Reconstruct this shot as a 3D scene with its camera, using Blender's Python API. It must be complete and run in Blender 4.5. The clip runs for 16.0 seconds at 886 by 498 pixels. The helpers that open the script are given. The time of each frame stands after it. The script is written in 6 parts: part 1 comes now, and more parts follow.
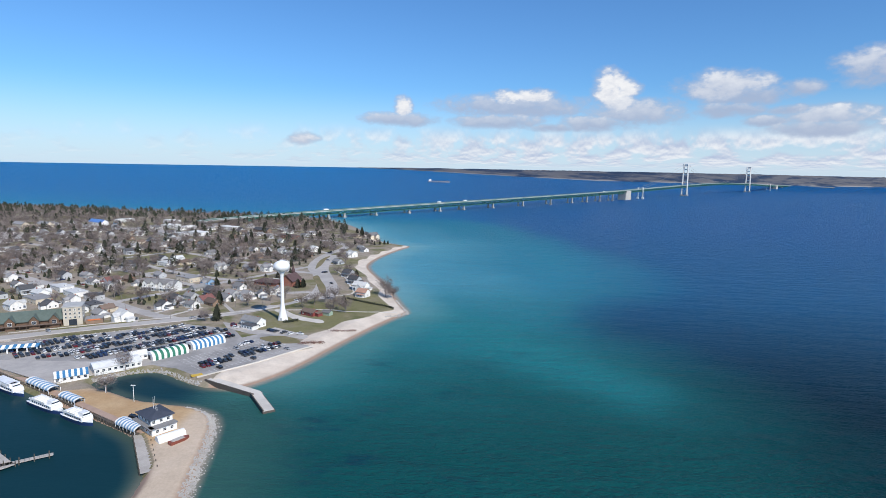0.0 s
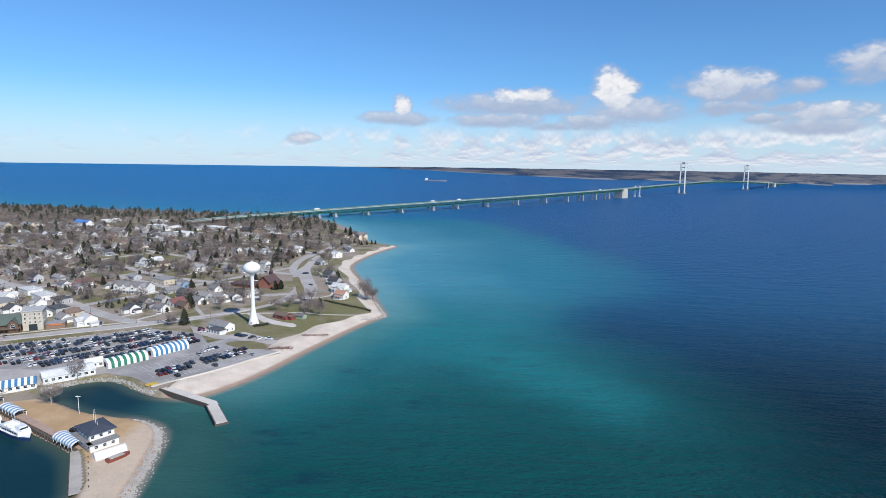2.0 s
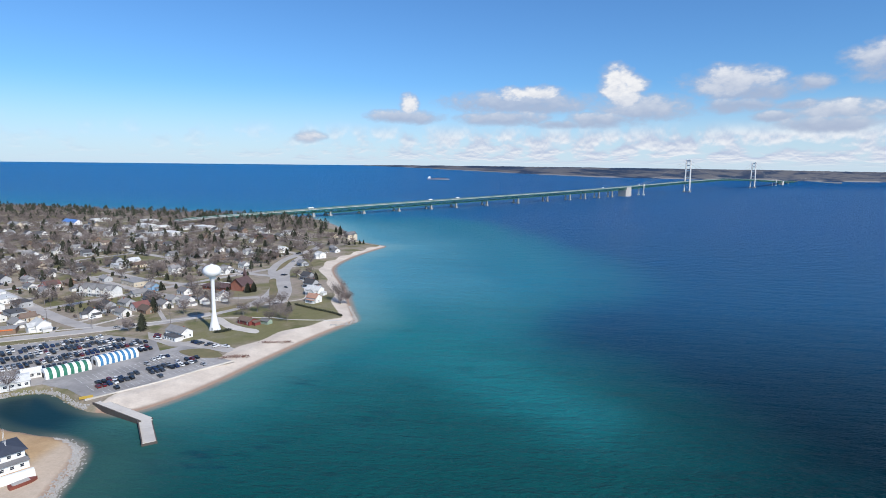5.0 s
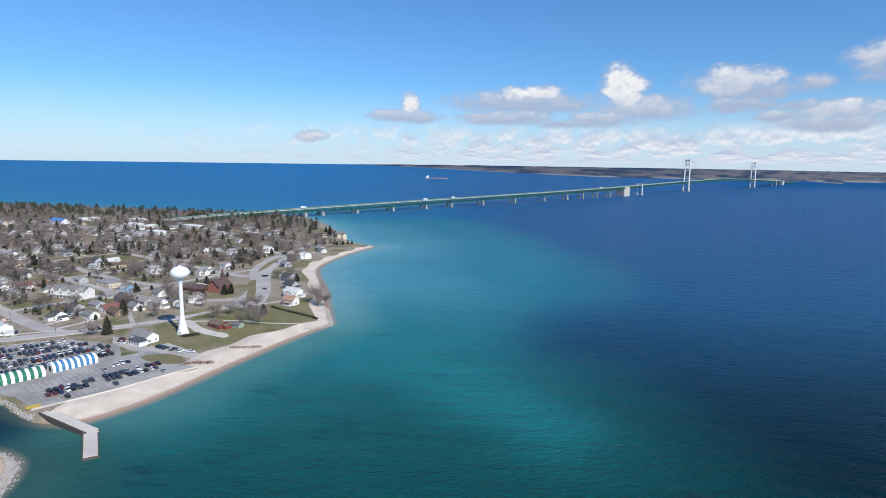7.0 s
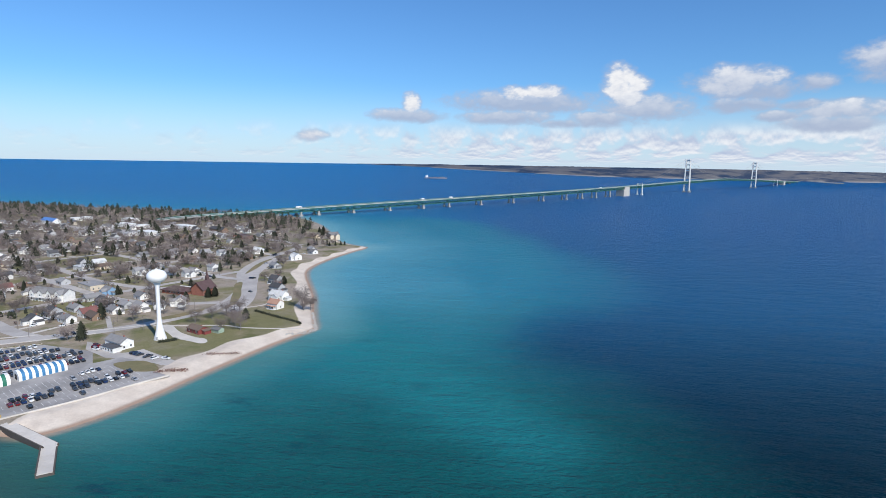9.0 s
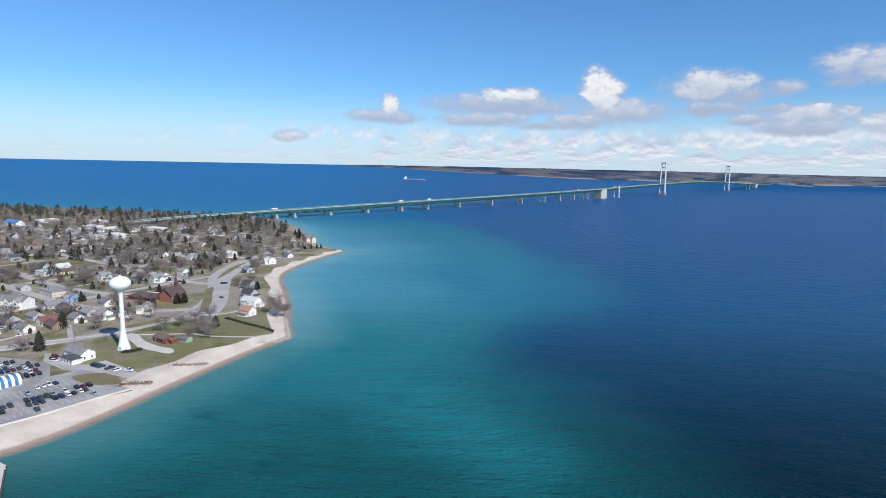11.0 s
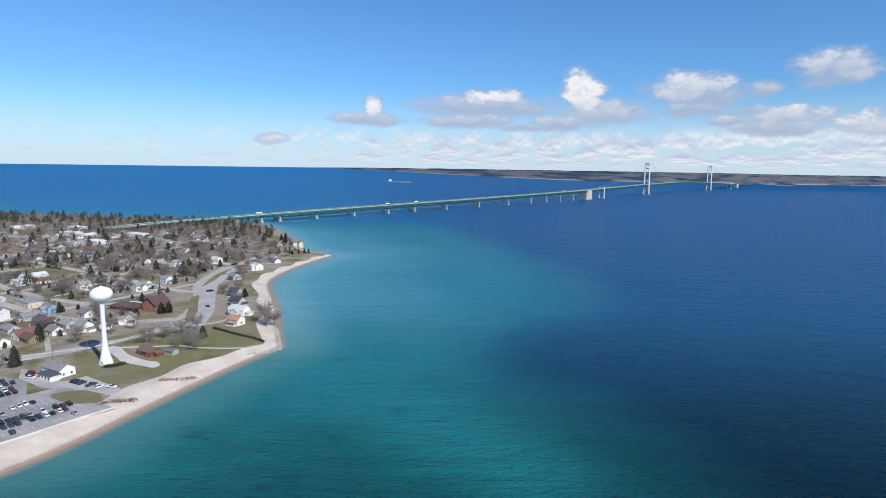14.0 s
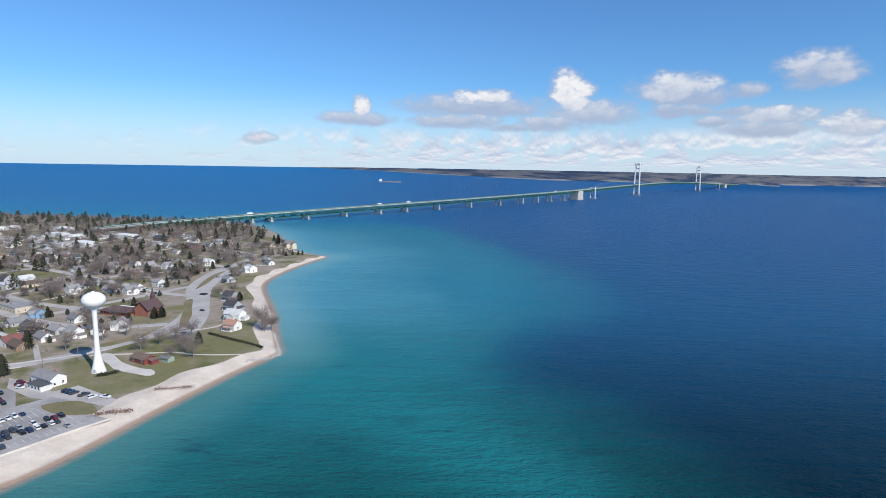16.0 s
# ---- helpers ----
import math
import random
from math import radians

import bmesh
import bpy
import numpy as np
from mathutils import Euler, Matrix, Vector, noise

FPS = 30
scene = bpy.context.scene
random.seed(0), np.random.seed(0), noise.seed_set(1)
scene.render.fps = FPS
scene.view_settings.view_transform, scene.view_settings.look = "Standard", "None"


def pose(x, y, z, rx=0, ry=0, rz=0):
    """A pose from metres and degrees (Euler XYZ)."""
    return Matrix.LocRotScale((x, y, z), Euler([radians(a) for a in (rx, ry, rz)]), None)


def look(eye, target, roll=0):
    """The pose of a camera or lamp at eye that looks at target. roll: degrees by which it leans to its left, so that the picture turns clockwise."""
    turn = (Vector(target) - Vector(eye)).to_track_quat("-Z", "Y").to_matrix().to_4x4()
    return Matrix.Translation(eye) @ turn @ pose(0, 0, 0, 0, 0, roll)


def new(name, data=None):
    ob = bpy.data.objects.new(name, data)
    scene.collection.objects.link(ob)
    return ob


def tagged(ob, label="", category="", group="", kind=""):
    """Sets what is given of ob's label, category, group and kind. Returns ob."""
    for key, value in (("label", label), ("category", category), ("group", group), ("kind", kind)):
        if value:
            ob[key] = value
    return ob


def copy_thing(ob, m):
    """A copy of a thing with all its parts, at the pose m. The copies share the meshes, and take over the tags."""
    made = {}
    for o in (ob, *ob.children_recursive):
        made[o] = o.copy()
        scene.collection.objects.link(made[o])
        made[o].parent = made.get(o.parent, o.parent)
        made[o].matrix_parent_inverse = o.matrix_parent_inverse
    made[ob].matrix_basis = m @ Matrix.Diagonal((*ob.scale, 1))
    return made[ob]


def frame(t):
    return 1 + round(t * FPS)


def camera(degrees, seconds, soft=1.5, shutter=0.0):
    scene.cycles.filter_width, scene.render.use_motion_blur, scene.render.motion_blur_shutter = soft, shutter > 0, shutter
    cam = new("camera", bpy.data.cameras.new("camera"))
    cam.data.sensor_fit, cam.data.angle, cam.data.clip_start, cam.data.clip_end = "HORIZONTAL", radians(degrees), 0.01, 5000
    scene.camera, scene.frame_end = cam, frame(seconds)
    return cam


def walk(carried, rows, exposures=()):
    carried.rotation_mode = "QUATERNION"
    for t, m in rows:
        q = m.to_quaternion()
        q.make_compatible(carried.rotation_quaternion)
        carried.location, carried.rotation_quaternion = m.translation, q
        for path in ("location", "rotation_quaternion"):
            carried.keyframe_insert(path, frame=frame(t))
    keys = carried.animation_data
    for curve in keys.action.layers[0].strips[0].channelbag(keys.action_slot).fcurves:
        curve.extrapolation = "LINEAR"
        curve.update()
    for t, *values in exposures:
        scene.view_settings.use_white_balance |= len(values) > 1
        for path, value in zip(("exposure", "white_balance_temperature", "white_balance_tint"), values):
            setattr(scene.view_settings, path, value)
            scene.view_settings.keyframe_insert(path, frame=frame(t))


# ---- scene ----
cam = camera(76.1, 16.0, soft=0.85)
# path
PATH = [
    (0, (-16.224, -9.585, 119.718), (-16.419, -7.614, 119.44), 0.9),
    (0.5, (-12.703, -4.684, 119.472), (-12.897, -2.713, 119.193), 0.9),
    (1, (-9.024, -0.332, 119.102), (-9.217, 1.639, 118.822), 0.9),
    (1.5, (-5.237, 4.404, 118.859), (-5.429, 6.375, 118.579), 0.8),
    (2, (-1.302, 8.814, 118.565), (-1.495, 10.784, 118.284), 0.7),
    (2.5, (2.815, 13.059, 118.332), (2.623, 15.029, 118.052), 0.7),
    (3, (6.895, 17.082, 118.262), (6.701, 19.053, 117.98), 0.6),
    (3.5, (11.062, 21.268, 118.241), (10.861, 23.238, 117.96), 0.5),
    (4, (14.479, 25.684, 118.333), (14.268, 27.653, 118.05), 0.6),
    (6.5, (32.91, 46.451, 117.535), (32.69, 48.418, 117.246), 0.6),
    (7, (36.22, 50.433, 117.576), (36.0, 52.4, 117.287), 0.7),
    (7.5, (38.841, 54.04, 117.388), (38.619, 56.006, 117.098), 0.7),
    (8, (41.538, 57.883, 117.373), (41.315, 59.85, 117.083), 0.7),
    (8.5, (43.3, 61.126, 117.698), (43.074, 63.092, 117.407), 0.7),
    (9, (44.461, 64.37, 118.292), (44.238, 66.336, 118.001), 0.8),
    (11.5, (43.618, 76.048, 119.614), (43.487, 78.024, 119.331), 1.0),
    (12, (42.347, 77.7, 119.513), (42.226, 79.676, 119.232), 0.9),
    (12.5, (40.952, 79.867, 119.485), (40.837, 81.844, 119.205), 0.9),
    (13, (38.968, 82.427, 119.697), (38.86, 84.404, 119.418), 0.8),
    (13.5, (36.559, 84.941, 120.014), (36.459, 86.919, 119.735), 0.9),
    (14, (34.334, 86.994, 119.375), (34.241, 88.972, 119.098), 0.7),
    (14.5, (32.539, 89.013, 119.257), (32.453, 90.992, 118.981), 0.7),
    (15, (30.491, 90.697, 119.447), (30.415, 92.676, 119.172), 0.6),
    (15.5, (27.884, 92.747, 119.716), (27.818, 94.727, 119.44), 0.6),
    (16, (24.563, 95.573, 120.132), (24.508, 97.552, 119.855), 0.8),
]
walk(cam, [(t, look(eye, target, roll)) for t, eye, target, roll in PATH])

# ---- light ----
SUN_EL, SUN_AZ = 40.0, 136.0            # degrees; azimuth clockwise from +y
sun = new("sun", bpy.data.lights.new("sun", "SUN"))
sun.data.energy, sun.data.angle, sun.data.color = 4.8, radians(0.53), (1.0, 0.95, 0.88)
_sx, _sy = math.sin(radians(SUN_AZ)) * math.cos(radians(SUN_EL)), math.cos(radians(SUN_AZ)) * math.cos(radians(SUN_EL))
sun.matrix_world = look((_sx * 900, _sy * 900, math.sin(radians(SUN_EL)) * 900), (0, 0, 0))
scene.view_settings.exposure = 0.0


class Nodes:
    """A short hand for node trees."""

    def __init__(self, tree):
        self.t = tree
        tree.nodes.clear()

    def add(self, kind, **settings):
        n = self.t.nodes.new(kind)
        for k, v in settings.items():
            setattr(n, k, v)
        return n

    def link(self, a, b):
        self.t.links.new(a, b)

    def put(self, socket, value):
        if hasattr(value, "links"):
            self.link(value, socket)
        else:
            socket.default_value = value

    def math(self, op, a, b=0.0, c=0.0, clamp=False):
        n = self.add("ShaderNodeMath", operation=op, use_clamp=clamp)
        for i, v in enumerate((a, b, c)):
            self.put(n.inputs[i], v)
        return n.outputs[0]

    def noise(self, vec, scale, detail=4.0, rough=0.55, distortion=0.0):
        n = self.add("ShaderNodeTexNoise")
        if vec is not None:
            self.link(vec, n.inputs["Vector"])
        n.inputs["Scale"].default_value, n.inputs["Detail"].default_value = scale, detail
        n.inputs["Roughness"].default_value, n.inputs["Distortion"].default_value = rough, distortion
        return n.outputs["Fac"]

    def mapped(self, vec, scale=(1, 1, 1), rot=(0, 0, 0), loc=(0, 0, 0)):
        n = self.add("ShaderNodeMapping")
        self.link(vec, n.inputs["Vector"])
        n.inputs["Scale"].default_value, n.inputs["Rotation"].default_value, n.inputs["Location"].default_value = scale, rot, loc
        return n.outputs[0]

    def ramp(self, fac, stops, interp="LINEAR"):
        n = self.add("ShaderNodeValToRGB")
        self.link(fac, n.inputs[0])
        r = n.color_ramp
        r.interpolation = interp
        while len(r.elements) < len(stops):
            r.elements.new(0.5)
        for e, (p, c) in zip(r.elements, stops):
            e.position, e.color = p, (c, c, c, 1) if isinstance(c, (int, float)) else (*c, 1)
        return n.outputs[0]

    def mix(self, fac, a, b, blend="MIX"):
        n = self.add("ShaderNodeMix", data_type="RGBA", blend_type=blend)
        self.put(n.inputs[0], fac)
        for s, v in ((n.inputs[6], a), (n.inputs[7], b)):
            self.put(s, v if hasattr(v, "links") else (*v[:3], 1))
        return n.outputs[2]

    def step(self, v, lo, hi):
        n = self.add("ShaderNodeMapRange", interpolation_type="SMOOTHSTEP")
        self.put(n.inputs[0], v)
        self.put(n.inputs[1], lo)
        self.put(n.inputs[2], hi)
        return n.outputs[0]


# ---- sky with cumulus clouds ----
world = bpy.data.worlds.new("world")
scene.world = world
world.use_nodes = True
W = Nodes(world.node_tree)
sky = W.add("ShaderNodeTexSky", sky_type="NISHITA", sun_disc=False, sun_elevation=radians(SUN_EL), sun_rotation=radians(SUN_AZ),
            altitude=100.0, air_density=1.0, dust_density=0.6, ozone_density=2.5)
co = W.add("ShaderNodeTexCoord").outputs["Generated"]
sep = W.add("ShaderNodeSeparateXYZ")
W.link(co, sep.inputs[0])
az = W.math("MULTIPLY", W.math("ARCTAN2", sep.outputs[0], sep.outputs[1]), 57.2958)
el = W.math("MULTIPLY", W.math("ARCSINE", sep.outputs[2]), 57.2958)
cv = W.add("ShaderNodeCombineXYZ")
W.link(az, cv.inputs[0])
W.link(W.math("MULTIPLY", el, 1.6), cv.inputs[1])
big = W.noise(cv.outputs[0], 0.5, 7.0, 0.52)
fine = W.noise(W.mapped(cv.outputs[0], loc=(31, 7, 3)), 1.7, 5.0, 0.5)
wob = W.math("ADD", W.math("MULTIPLY", W.math("SUBTRACT", big, 0.5), 1.8), W.math("MULTIPLY", W.math("SUBTRACT", fine, 0.5), 0.55))
# cumulus: azimuth, elevation, half width, half height in degrees, how white (top lit) each is
CUMULUS = [
    (-9.8, 6.0, 1.15, 1.35, 1.0), (-10.2, 4.85, 4.6, 0.8, 0.15),
    (0.2, 7.0, 2.0, 0.9, 0.9), (3.0, 7.2, 2.4, 0.9, 0.9), (0.9, 6.2, 8.4, 1.5, 0.1), (-0.4, 4.8, 5.6, 0.9, 0.15),
    (10.0, 8.0, 1.9, 2.0, 1.0), (11.8, 7.6, 1.5, 1.2, 1.0), (12.4, 5.6, 5.4, 1.6, 0.25), (11.0, 6.7, 2.3, 1.5, 0.75), (8.8, 4.6, 4.2, 0.9, 0.15),
    (19.9, 7.7, 4.6, 1.6, 0.5), (21.5, 6.8, 4.6, 1.1, 0.1), (20.3, 5.6, 3.4, 0.8, 0.0),
    (30.9, 8.6, 3.5, 1.9, 0.3), (27.6, 4.9, 4.4, 1.1, 0.35), (27.2, 3.9, 4.6, 0.9, 0.1), (23.5, 4.6, 2.2, 0.6, 0.1), (25.7, 7.2, 2.0, 0.9, 0.15), (25.4, 5.4, 2.2, 0.6, 0.0),
    (-19.4, 2.8, 1.7, 0.7, 0.6), (33.5, 4.2, 2.8, 1.2, 0.6), (40.0, 6.5, 4.5, 1.6, 0.7), (5.0, 4.2, 2.4, 0.55, 0.1),
]
dens, lit = None, None
for a0, e0, wa, we, white in CUMULUS:
    du = W.math("DIVIDE", W.math("SUBTRACT", az, a0), wa)
    dv = W.math("DIVIDE", W.math("SUBTRACT", el, e0), we)
    d2 = W.math("ADD", W.math("MULTIPLY", du, du), W.math("MULTIPLY", dv, dv))
    one = W.math("MULTIPLY", W.step(W.math("ADD", W.math("SUBTRACT", 1.1, d2), wob), -0.05, 1.0), 0.86 + 0.14 * white)
    top = W.math("MULTIPLY", W.step(W.math("ADD", W.math("SUBTRACT", 1.0, d2), wob), 0.25, 0.9), W.math("ADD", W.math("MULTIPLY", W.math("ADD", dv, W.math("MULTIPLY", W.math("SUBTRACT", big, 0.5), 2.0)), 0.45), white, clamp=True))
    dens = one if dens is None else W.math("MAXIMUM", dens, one)
    lit = top if lit is None else W.math("MAXIMUM", lit, top)
# the far field of small clouds: a layer seen in perspective
inv = W.math("DIVIDE", 1.0, W.math("ADD", W.math("MAXIMUM", el, 0.0), 1.3))
lv = W.add("ShaderNodeCombineXYZ")
W.link(W.math("MULTIPLY", az, 0.34), lv.inputs[0])
W.link(W.math("MULTIPLY", inv, 6.5), lv.inputs[1])
layer = W.noise(lv.outputs[0], 1.25, 5.0, 0.5)
tops = W.noise(W.mapped(lv.outputs[0], loc=(0.0, 0.13, 0.0)), 1.25, 5.0, 0.5)
band = W.math("MULTIPLY", W.step(el, 0.1, 1.0), W.math("SUBTRACT", 1.0, W.step(el, 2.6, 4.6)))
side = W.step(az, -36.0, 4.0)
low = W.math("MULTIPLY", W.step(W.math("ADD", layer, W.math("MULTIPLY", side, 0.13)), 0.48, 0.68), W.math("MULTIPLY", band, W.math("ADD", 0.2, W.math("MULTIPLY", side, 0.75))))
bright = W.step(fine, 0.3, 0.7)
cloud_col = W.mix(W.math("MULTIPLY", lit, W.math("ADD", 0.8, W.math("MULTIPLY", bright, 0.25)), clamp=True), (4.5, 5.3, 7.1), (9.9, 10.0, 10.3))
low_col = W.mix(W.step(W.math("SUBTRACT", layer, tops), -0.15, 0.17), (5.2, 6.1, 8.1), (9.6, 9.9, 10.4))
pale = W.math("MULTIPLY", W.math("SUBTRACT", 1.0, W.step(el, -0.8, 8.2)), 0.76)
hazed = W.mix(pale, W.mix(1.0, sky.outputs[0], (0.67, 1.13, 1.60), "MULTIPLY"), (7.8, 9.2, 10.8))
c1 = W.mix(low, hazed, low_col)
c2 = W.mix(dens, c1, cloud_col)
bg = W.add("ShaderNodeBackground")
W.link(c2, bg.inputs[0])
bg.inputs[1].default_value = 0.09
W.link(bg.outputs[0], W.add("ShaderNodeOutputWorld").inputs[0])

# ---- materials ----
MATS = {}


def material(name, color, rough=0.7, metal=0.0, vary=0.12, scale=1.0, bump=0.0, random_tint=0.0, color2=None, spec=0.5):
    """A surface with variation at two scales, in metres of the object's own space."""
    if name in MATS:
        return MATS[name]
    m = bpy.data.materials.new(name)
    m.use_nodes = True
    N = Nodes(m.node_tree)
    bs = N.add("ShaderNodeBsdfPrincipled")
    N.link(bs.outputs[0], N.add("ShaderNodeOutputMaterial").inputs[0])
    p = N.add("ShaderNodeTexCoord").outputs["Object"]
    n1, n2 = N.noise(p, 0.35 * scale, 3.0), N.noise(p, 3.1 * scale, 5.0, 0.65)
    c2 = color2 or tuple(v * 0.6 for v in color)
    col = N.mix(N.step(n1, 0.35, 0.7), color, tuple(a * (1 - 0.4) + b * 0.4 for a, b in zip(color, c2)) if not color2 else c2)
    shade = N.math("ADD", 1.0 - vary, N.math("MULTIPLY", n2, 2 * vary))
    if random_tint:
        rnd = N.add("ShaderNodeObjectInfo").outputs["Random"]
        shade = N.math("MULTIPLY", shade, N.math("ADD", 1.0 - random_tint, N.math("MULTIPLY", rnd, 2 * random_tint)))
    col = N.mix(1.0, col, (1, 1, 1), "MULTIPLY")
    hs = N.add("ShaderNodeHueSaturation")
    N.link(col, hs.inputs["Color"])
    N.link(shade, hs.inputs["Value"])
    N.link(hs.outputs[0], bs.inputs["Base Color"])
    bs.inputs["Metallic"].default_value = metal
    bs.inputs["Specular IOR Level"].default_value = spec
    N.link(N.math("ADD", rough - 0.08, N.math("MULTIPLY", n2, 0.16), clamp=True), bs.inputs["Roughness"])
    if bump:
        b = N.add("ShaderNodeBump")
        b.inputs["Strength"].default_value, b.inputs["Distance"].default_value = 0.6, bump
        N.link(n2, b.inputs["Height"])
        N.link(b.outputs[0], bs.inputs["Normal"])
    MATS[name] = m
    return m


# ---- mesh helpers ----
def mesh_from(name, verts, faces, mats=(), smooth=False):
    me = bpy.data.meshes.new(name)
    me.from_pydata([tuple(v) for v in verts], [], faces)
    for m in (mats if isinstance(mats, (list, tuple)) else [mats]):
        me.materials.append(m)
    if smooth:
        me.polygons.foreach_set("use_smooth", [True] * len(me.polygons))
    me.update()
    return me


class Shape:
    """Collects boxes, prisms and tubes into one mesh."""

    def __init__(self):
        self.v, self.f, self.mi = [], [], []

    def raw(self, verts, faces, mi=0):
        b = len(self.v)
        self.v += [tuple(v) for v in verts]
        self.f += [tuple(i + b for i in f) for f in faces]
        self.mi += [mi] * len(faces)
        return self

    def box(self, cx, cy, z0, w, d, h, rz=0.0, mi=0, taper=1.0):
        c, s = math.cos(rz), math.sin(rz)
        vs = []
        for z, k in ((z0, 1.0), (z0 + h, taper)):
            for a, b in ((-1, -1), (1, -1), (1, 1), (-1, 1)):
                x, y = a * w / 2 * k, b * d / 2 * k
                vs.append((cx + c * x - s * y, cy + s * x + c * y, z))
        return self.raw(vs, [(3, 2, 1, 0), (4, 5, 6, 7), (0, 1, 5, 4), (1, 2, 6, 5), (2, 3, 7, 6), (3, 0, 4, 7)], mi)

    def beam(self, p, q, w, h=None, mi=0):
        """A square bar from p to q."""
        p, q = Vector(p), Vector(q)
        d = (q - p).normalized()
        up = Vector((0, 0, 1)) if abs(d.z) < 0.95 else Vector((1, 0, 0))
        a = d.cross(up).normalized() * w / 2
        b = a.cross(d).normalized() * (h or w) / 2
        vs = [e + i * a + j * b for e in (p, q) for i, j in ((-1, -1), (1, -1), (1, 1), (-1, 1))]
        return self.raw(vs, [(3, 2, 1, 0), (4, 5, 6, 7), (0, 1, 5, 4), (1, 2, 6, 5), (2, 3, 7, 6), (3, 0, 4, 7)], mi)

    def lathe(self, profile, n=24, cx=0.0, cy=0.0, mi=0):
        vs, fs = [], []
        for r, z in profile:
            vs += [(cx + r * math.cos(2 * math.pi * i / n), cy + r * math.sin(2 * math.pi * i / n), z) for i in range(n)]
        for k in range(len(profile) - 1):
            fs += [(k * n + i, k * n + (i + 1) % n, (k + 1) * n + (i + 1) % n, (k + 1) * n + i) for i in range(n)]
        fs += [tuple(range(n - 1, -1, -1)), tuple((len(profile) - 1) * n + i for i in range(n))]
        return self.raw(vs, fs, mi)

    def tube(self, pts, radii, n=6, mi=0):
        pts = [Vector(p) for p in pts]
        vs, fs = [], []
        for k, p in enumerate(pts):
            d = (pts[min(k + 1, len(pts) - 1)] - pts[max(k - 1, 0)]).normalized()
            up = Vector((0, 0, 1)) if abs(d.z) < 0.9 else Vector((1, 0, 0))
            a = d.cross(up).normalized()
            b = a.cross(d)
            vs += [p + radii[k] * (math.cos(2 * math.pi * i / n) * a + math.sin(2 * math.pi * i / n) * b) for i in range(n)]
        for k in range(len(pts) - 1):
            fs += [(k * n + i, k * n + (i + 1) % n, (k + 1) * n + (i + 1) % n, (k + 1) * n + i) for i in range(n)]
        return self.raw(vs, fs, mi)

    def mesh(self, name, mats, smooth=False):
        me = mesh_from(name, self.v, self.f, mats, smooth)
        if any(self.mi):
            me.polygons.foreach_set("material_index", self.mi)
        return me


def part(name, shape, mat, parent, label="", smooth=False):
    ob = new(name, shape if isinstance(shape, bpy.types.Mesh) else shape.mesh(name, mat, smooth))
    ob.parent = parent
    return tagged(ob, label)


def thing(name, m, label, category, group="", kind=""):
    ob = new(name)
    ob.matrix_world = m
    ob.empty_display_size = 0.5
    return tagged(ob, label, category, group, kind)


def smooth_line(pts, n=5, closed=False):
    """Catmull-Rom through the points."""
    P = [np.array(p, float) for p in pts]
    out, m = [], len(P)
    for i in range(m if closed else m - 1):
        g = (lambda k: P[k % m]) if closed else (lambda k: P[min(max(k, 0), m - 1)])
        a, b, c, d = g(i - 1), g(i), g(i + 1), g(i + 2)
        for k in range(n):
            t = k / n
            out.append(0.5 * (2 * b + (c - a) * t + (2 * a - 5 * b + 4 * c - d) * t * t + (3 * b - a - 3 * c + d) * t ** 3))
    if not closed:
        out.append(P[-1])
    return np.array(out)


# ---- coast and ground ----
COAST = smooth_line([
    (-2600, 900), (-1500, 650), (-800, 440), (-400, 322), (-297, 271), (-259, 251), (-205, 227), (-176, 213), (-163, 200), (-151, 184),
    (-145, 165), (-138, 130), (-124, 112), (-118, 130), (-124, 160), (-128, 174), (-133, 191), (-139, 210), (-145, 227), (-153, 238),
    (-166, 244), (-180, 246), (-198, 249), (-215, 256), (-230, 262), (-237, 269), (-228, 281), (-215, 288), (-204, 286), (-186, 276),
    (-170, 271), (-154, 274), (-141, 294), (-133, 316), (-127, 338), (-121, 360)] + [(-115, 380), (-107, 406), (-98, 430), (-91, 449),
    (-98, 467), (-113, 508), (-121, 532), (-132, 560), (-148, 596), (-164, 632), (-175, 665), (-178, 700), (-175, 745), (-168, 790)] + [
    (-160, 828), (-154, 855), (-178, 872), (-213, 908), (-250, 981), (-278, 1051), (-312, 1120), (-367, 1207), (-441, 1276), (-622, 1315),
    (-1000, 1390), (-2600, 1650)], 4, True)


def shore_distance(X, Y):
    """Metres inland of the coast (negative over the lake)."""
    d2 = np.full(X.shape, 1e18)
    inside = np.zeros(X.shape, bool)
    for (ax, ay), (bx, by) in zip(COAST, np.roll(COAST, -1, 0)):
        ex, ey = bx - ax, by - ay
        t = np.clip(((X - ax) * ex + (Y - ay) * ey) / (ex * ex + ey * ey + 1e-9), 0, 1)
        d2 = np.minimum(d2, (X - ax - t * ex) ** 2 + (Y - ay - t * ey) ** 2)
        cross = (ay > Y) != (by > Y)
        inside ^= cross & (X < ex * (Y - ay) / (ey if abs(ey) > 1e-9 else 1e-9) + ax)
    return np.where(inside, 1, -1) * np.sqrt(d2)


def ease(v, lo, hi):
    t = np.clip((v - lo) / (hi - lo), 0, 1)
    return t * t * (3 - 2 * t)


def ground_height(X, Y, d=None):
    d = shore_distance(X, Y) if d is None else d
    beach = np.maximum(ease(X, -175, -166) * ease(Y, 266, 274), ease(Y, 300, 340) * (X > -420))
    slope = 0.9 * (1 - beach) + 0.19 * beach
    top = 2.0 + 1.0 * ease(Y, 262, 285)
    z = np.where(d > 0, np.minimum(d * slope, top), np.maximum(d * 0.35, -7))
    return z


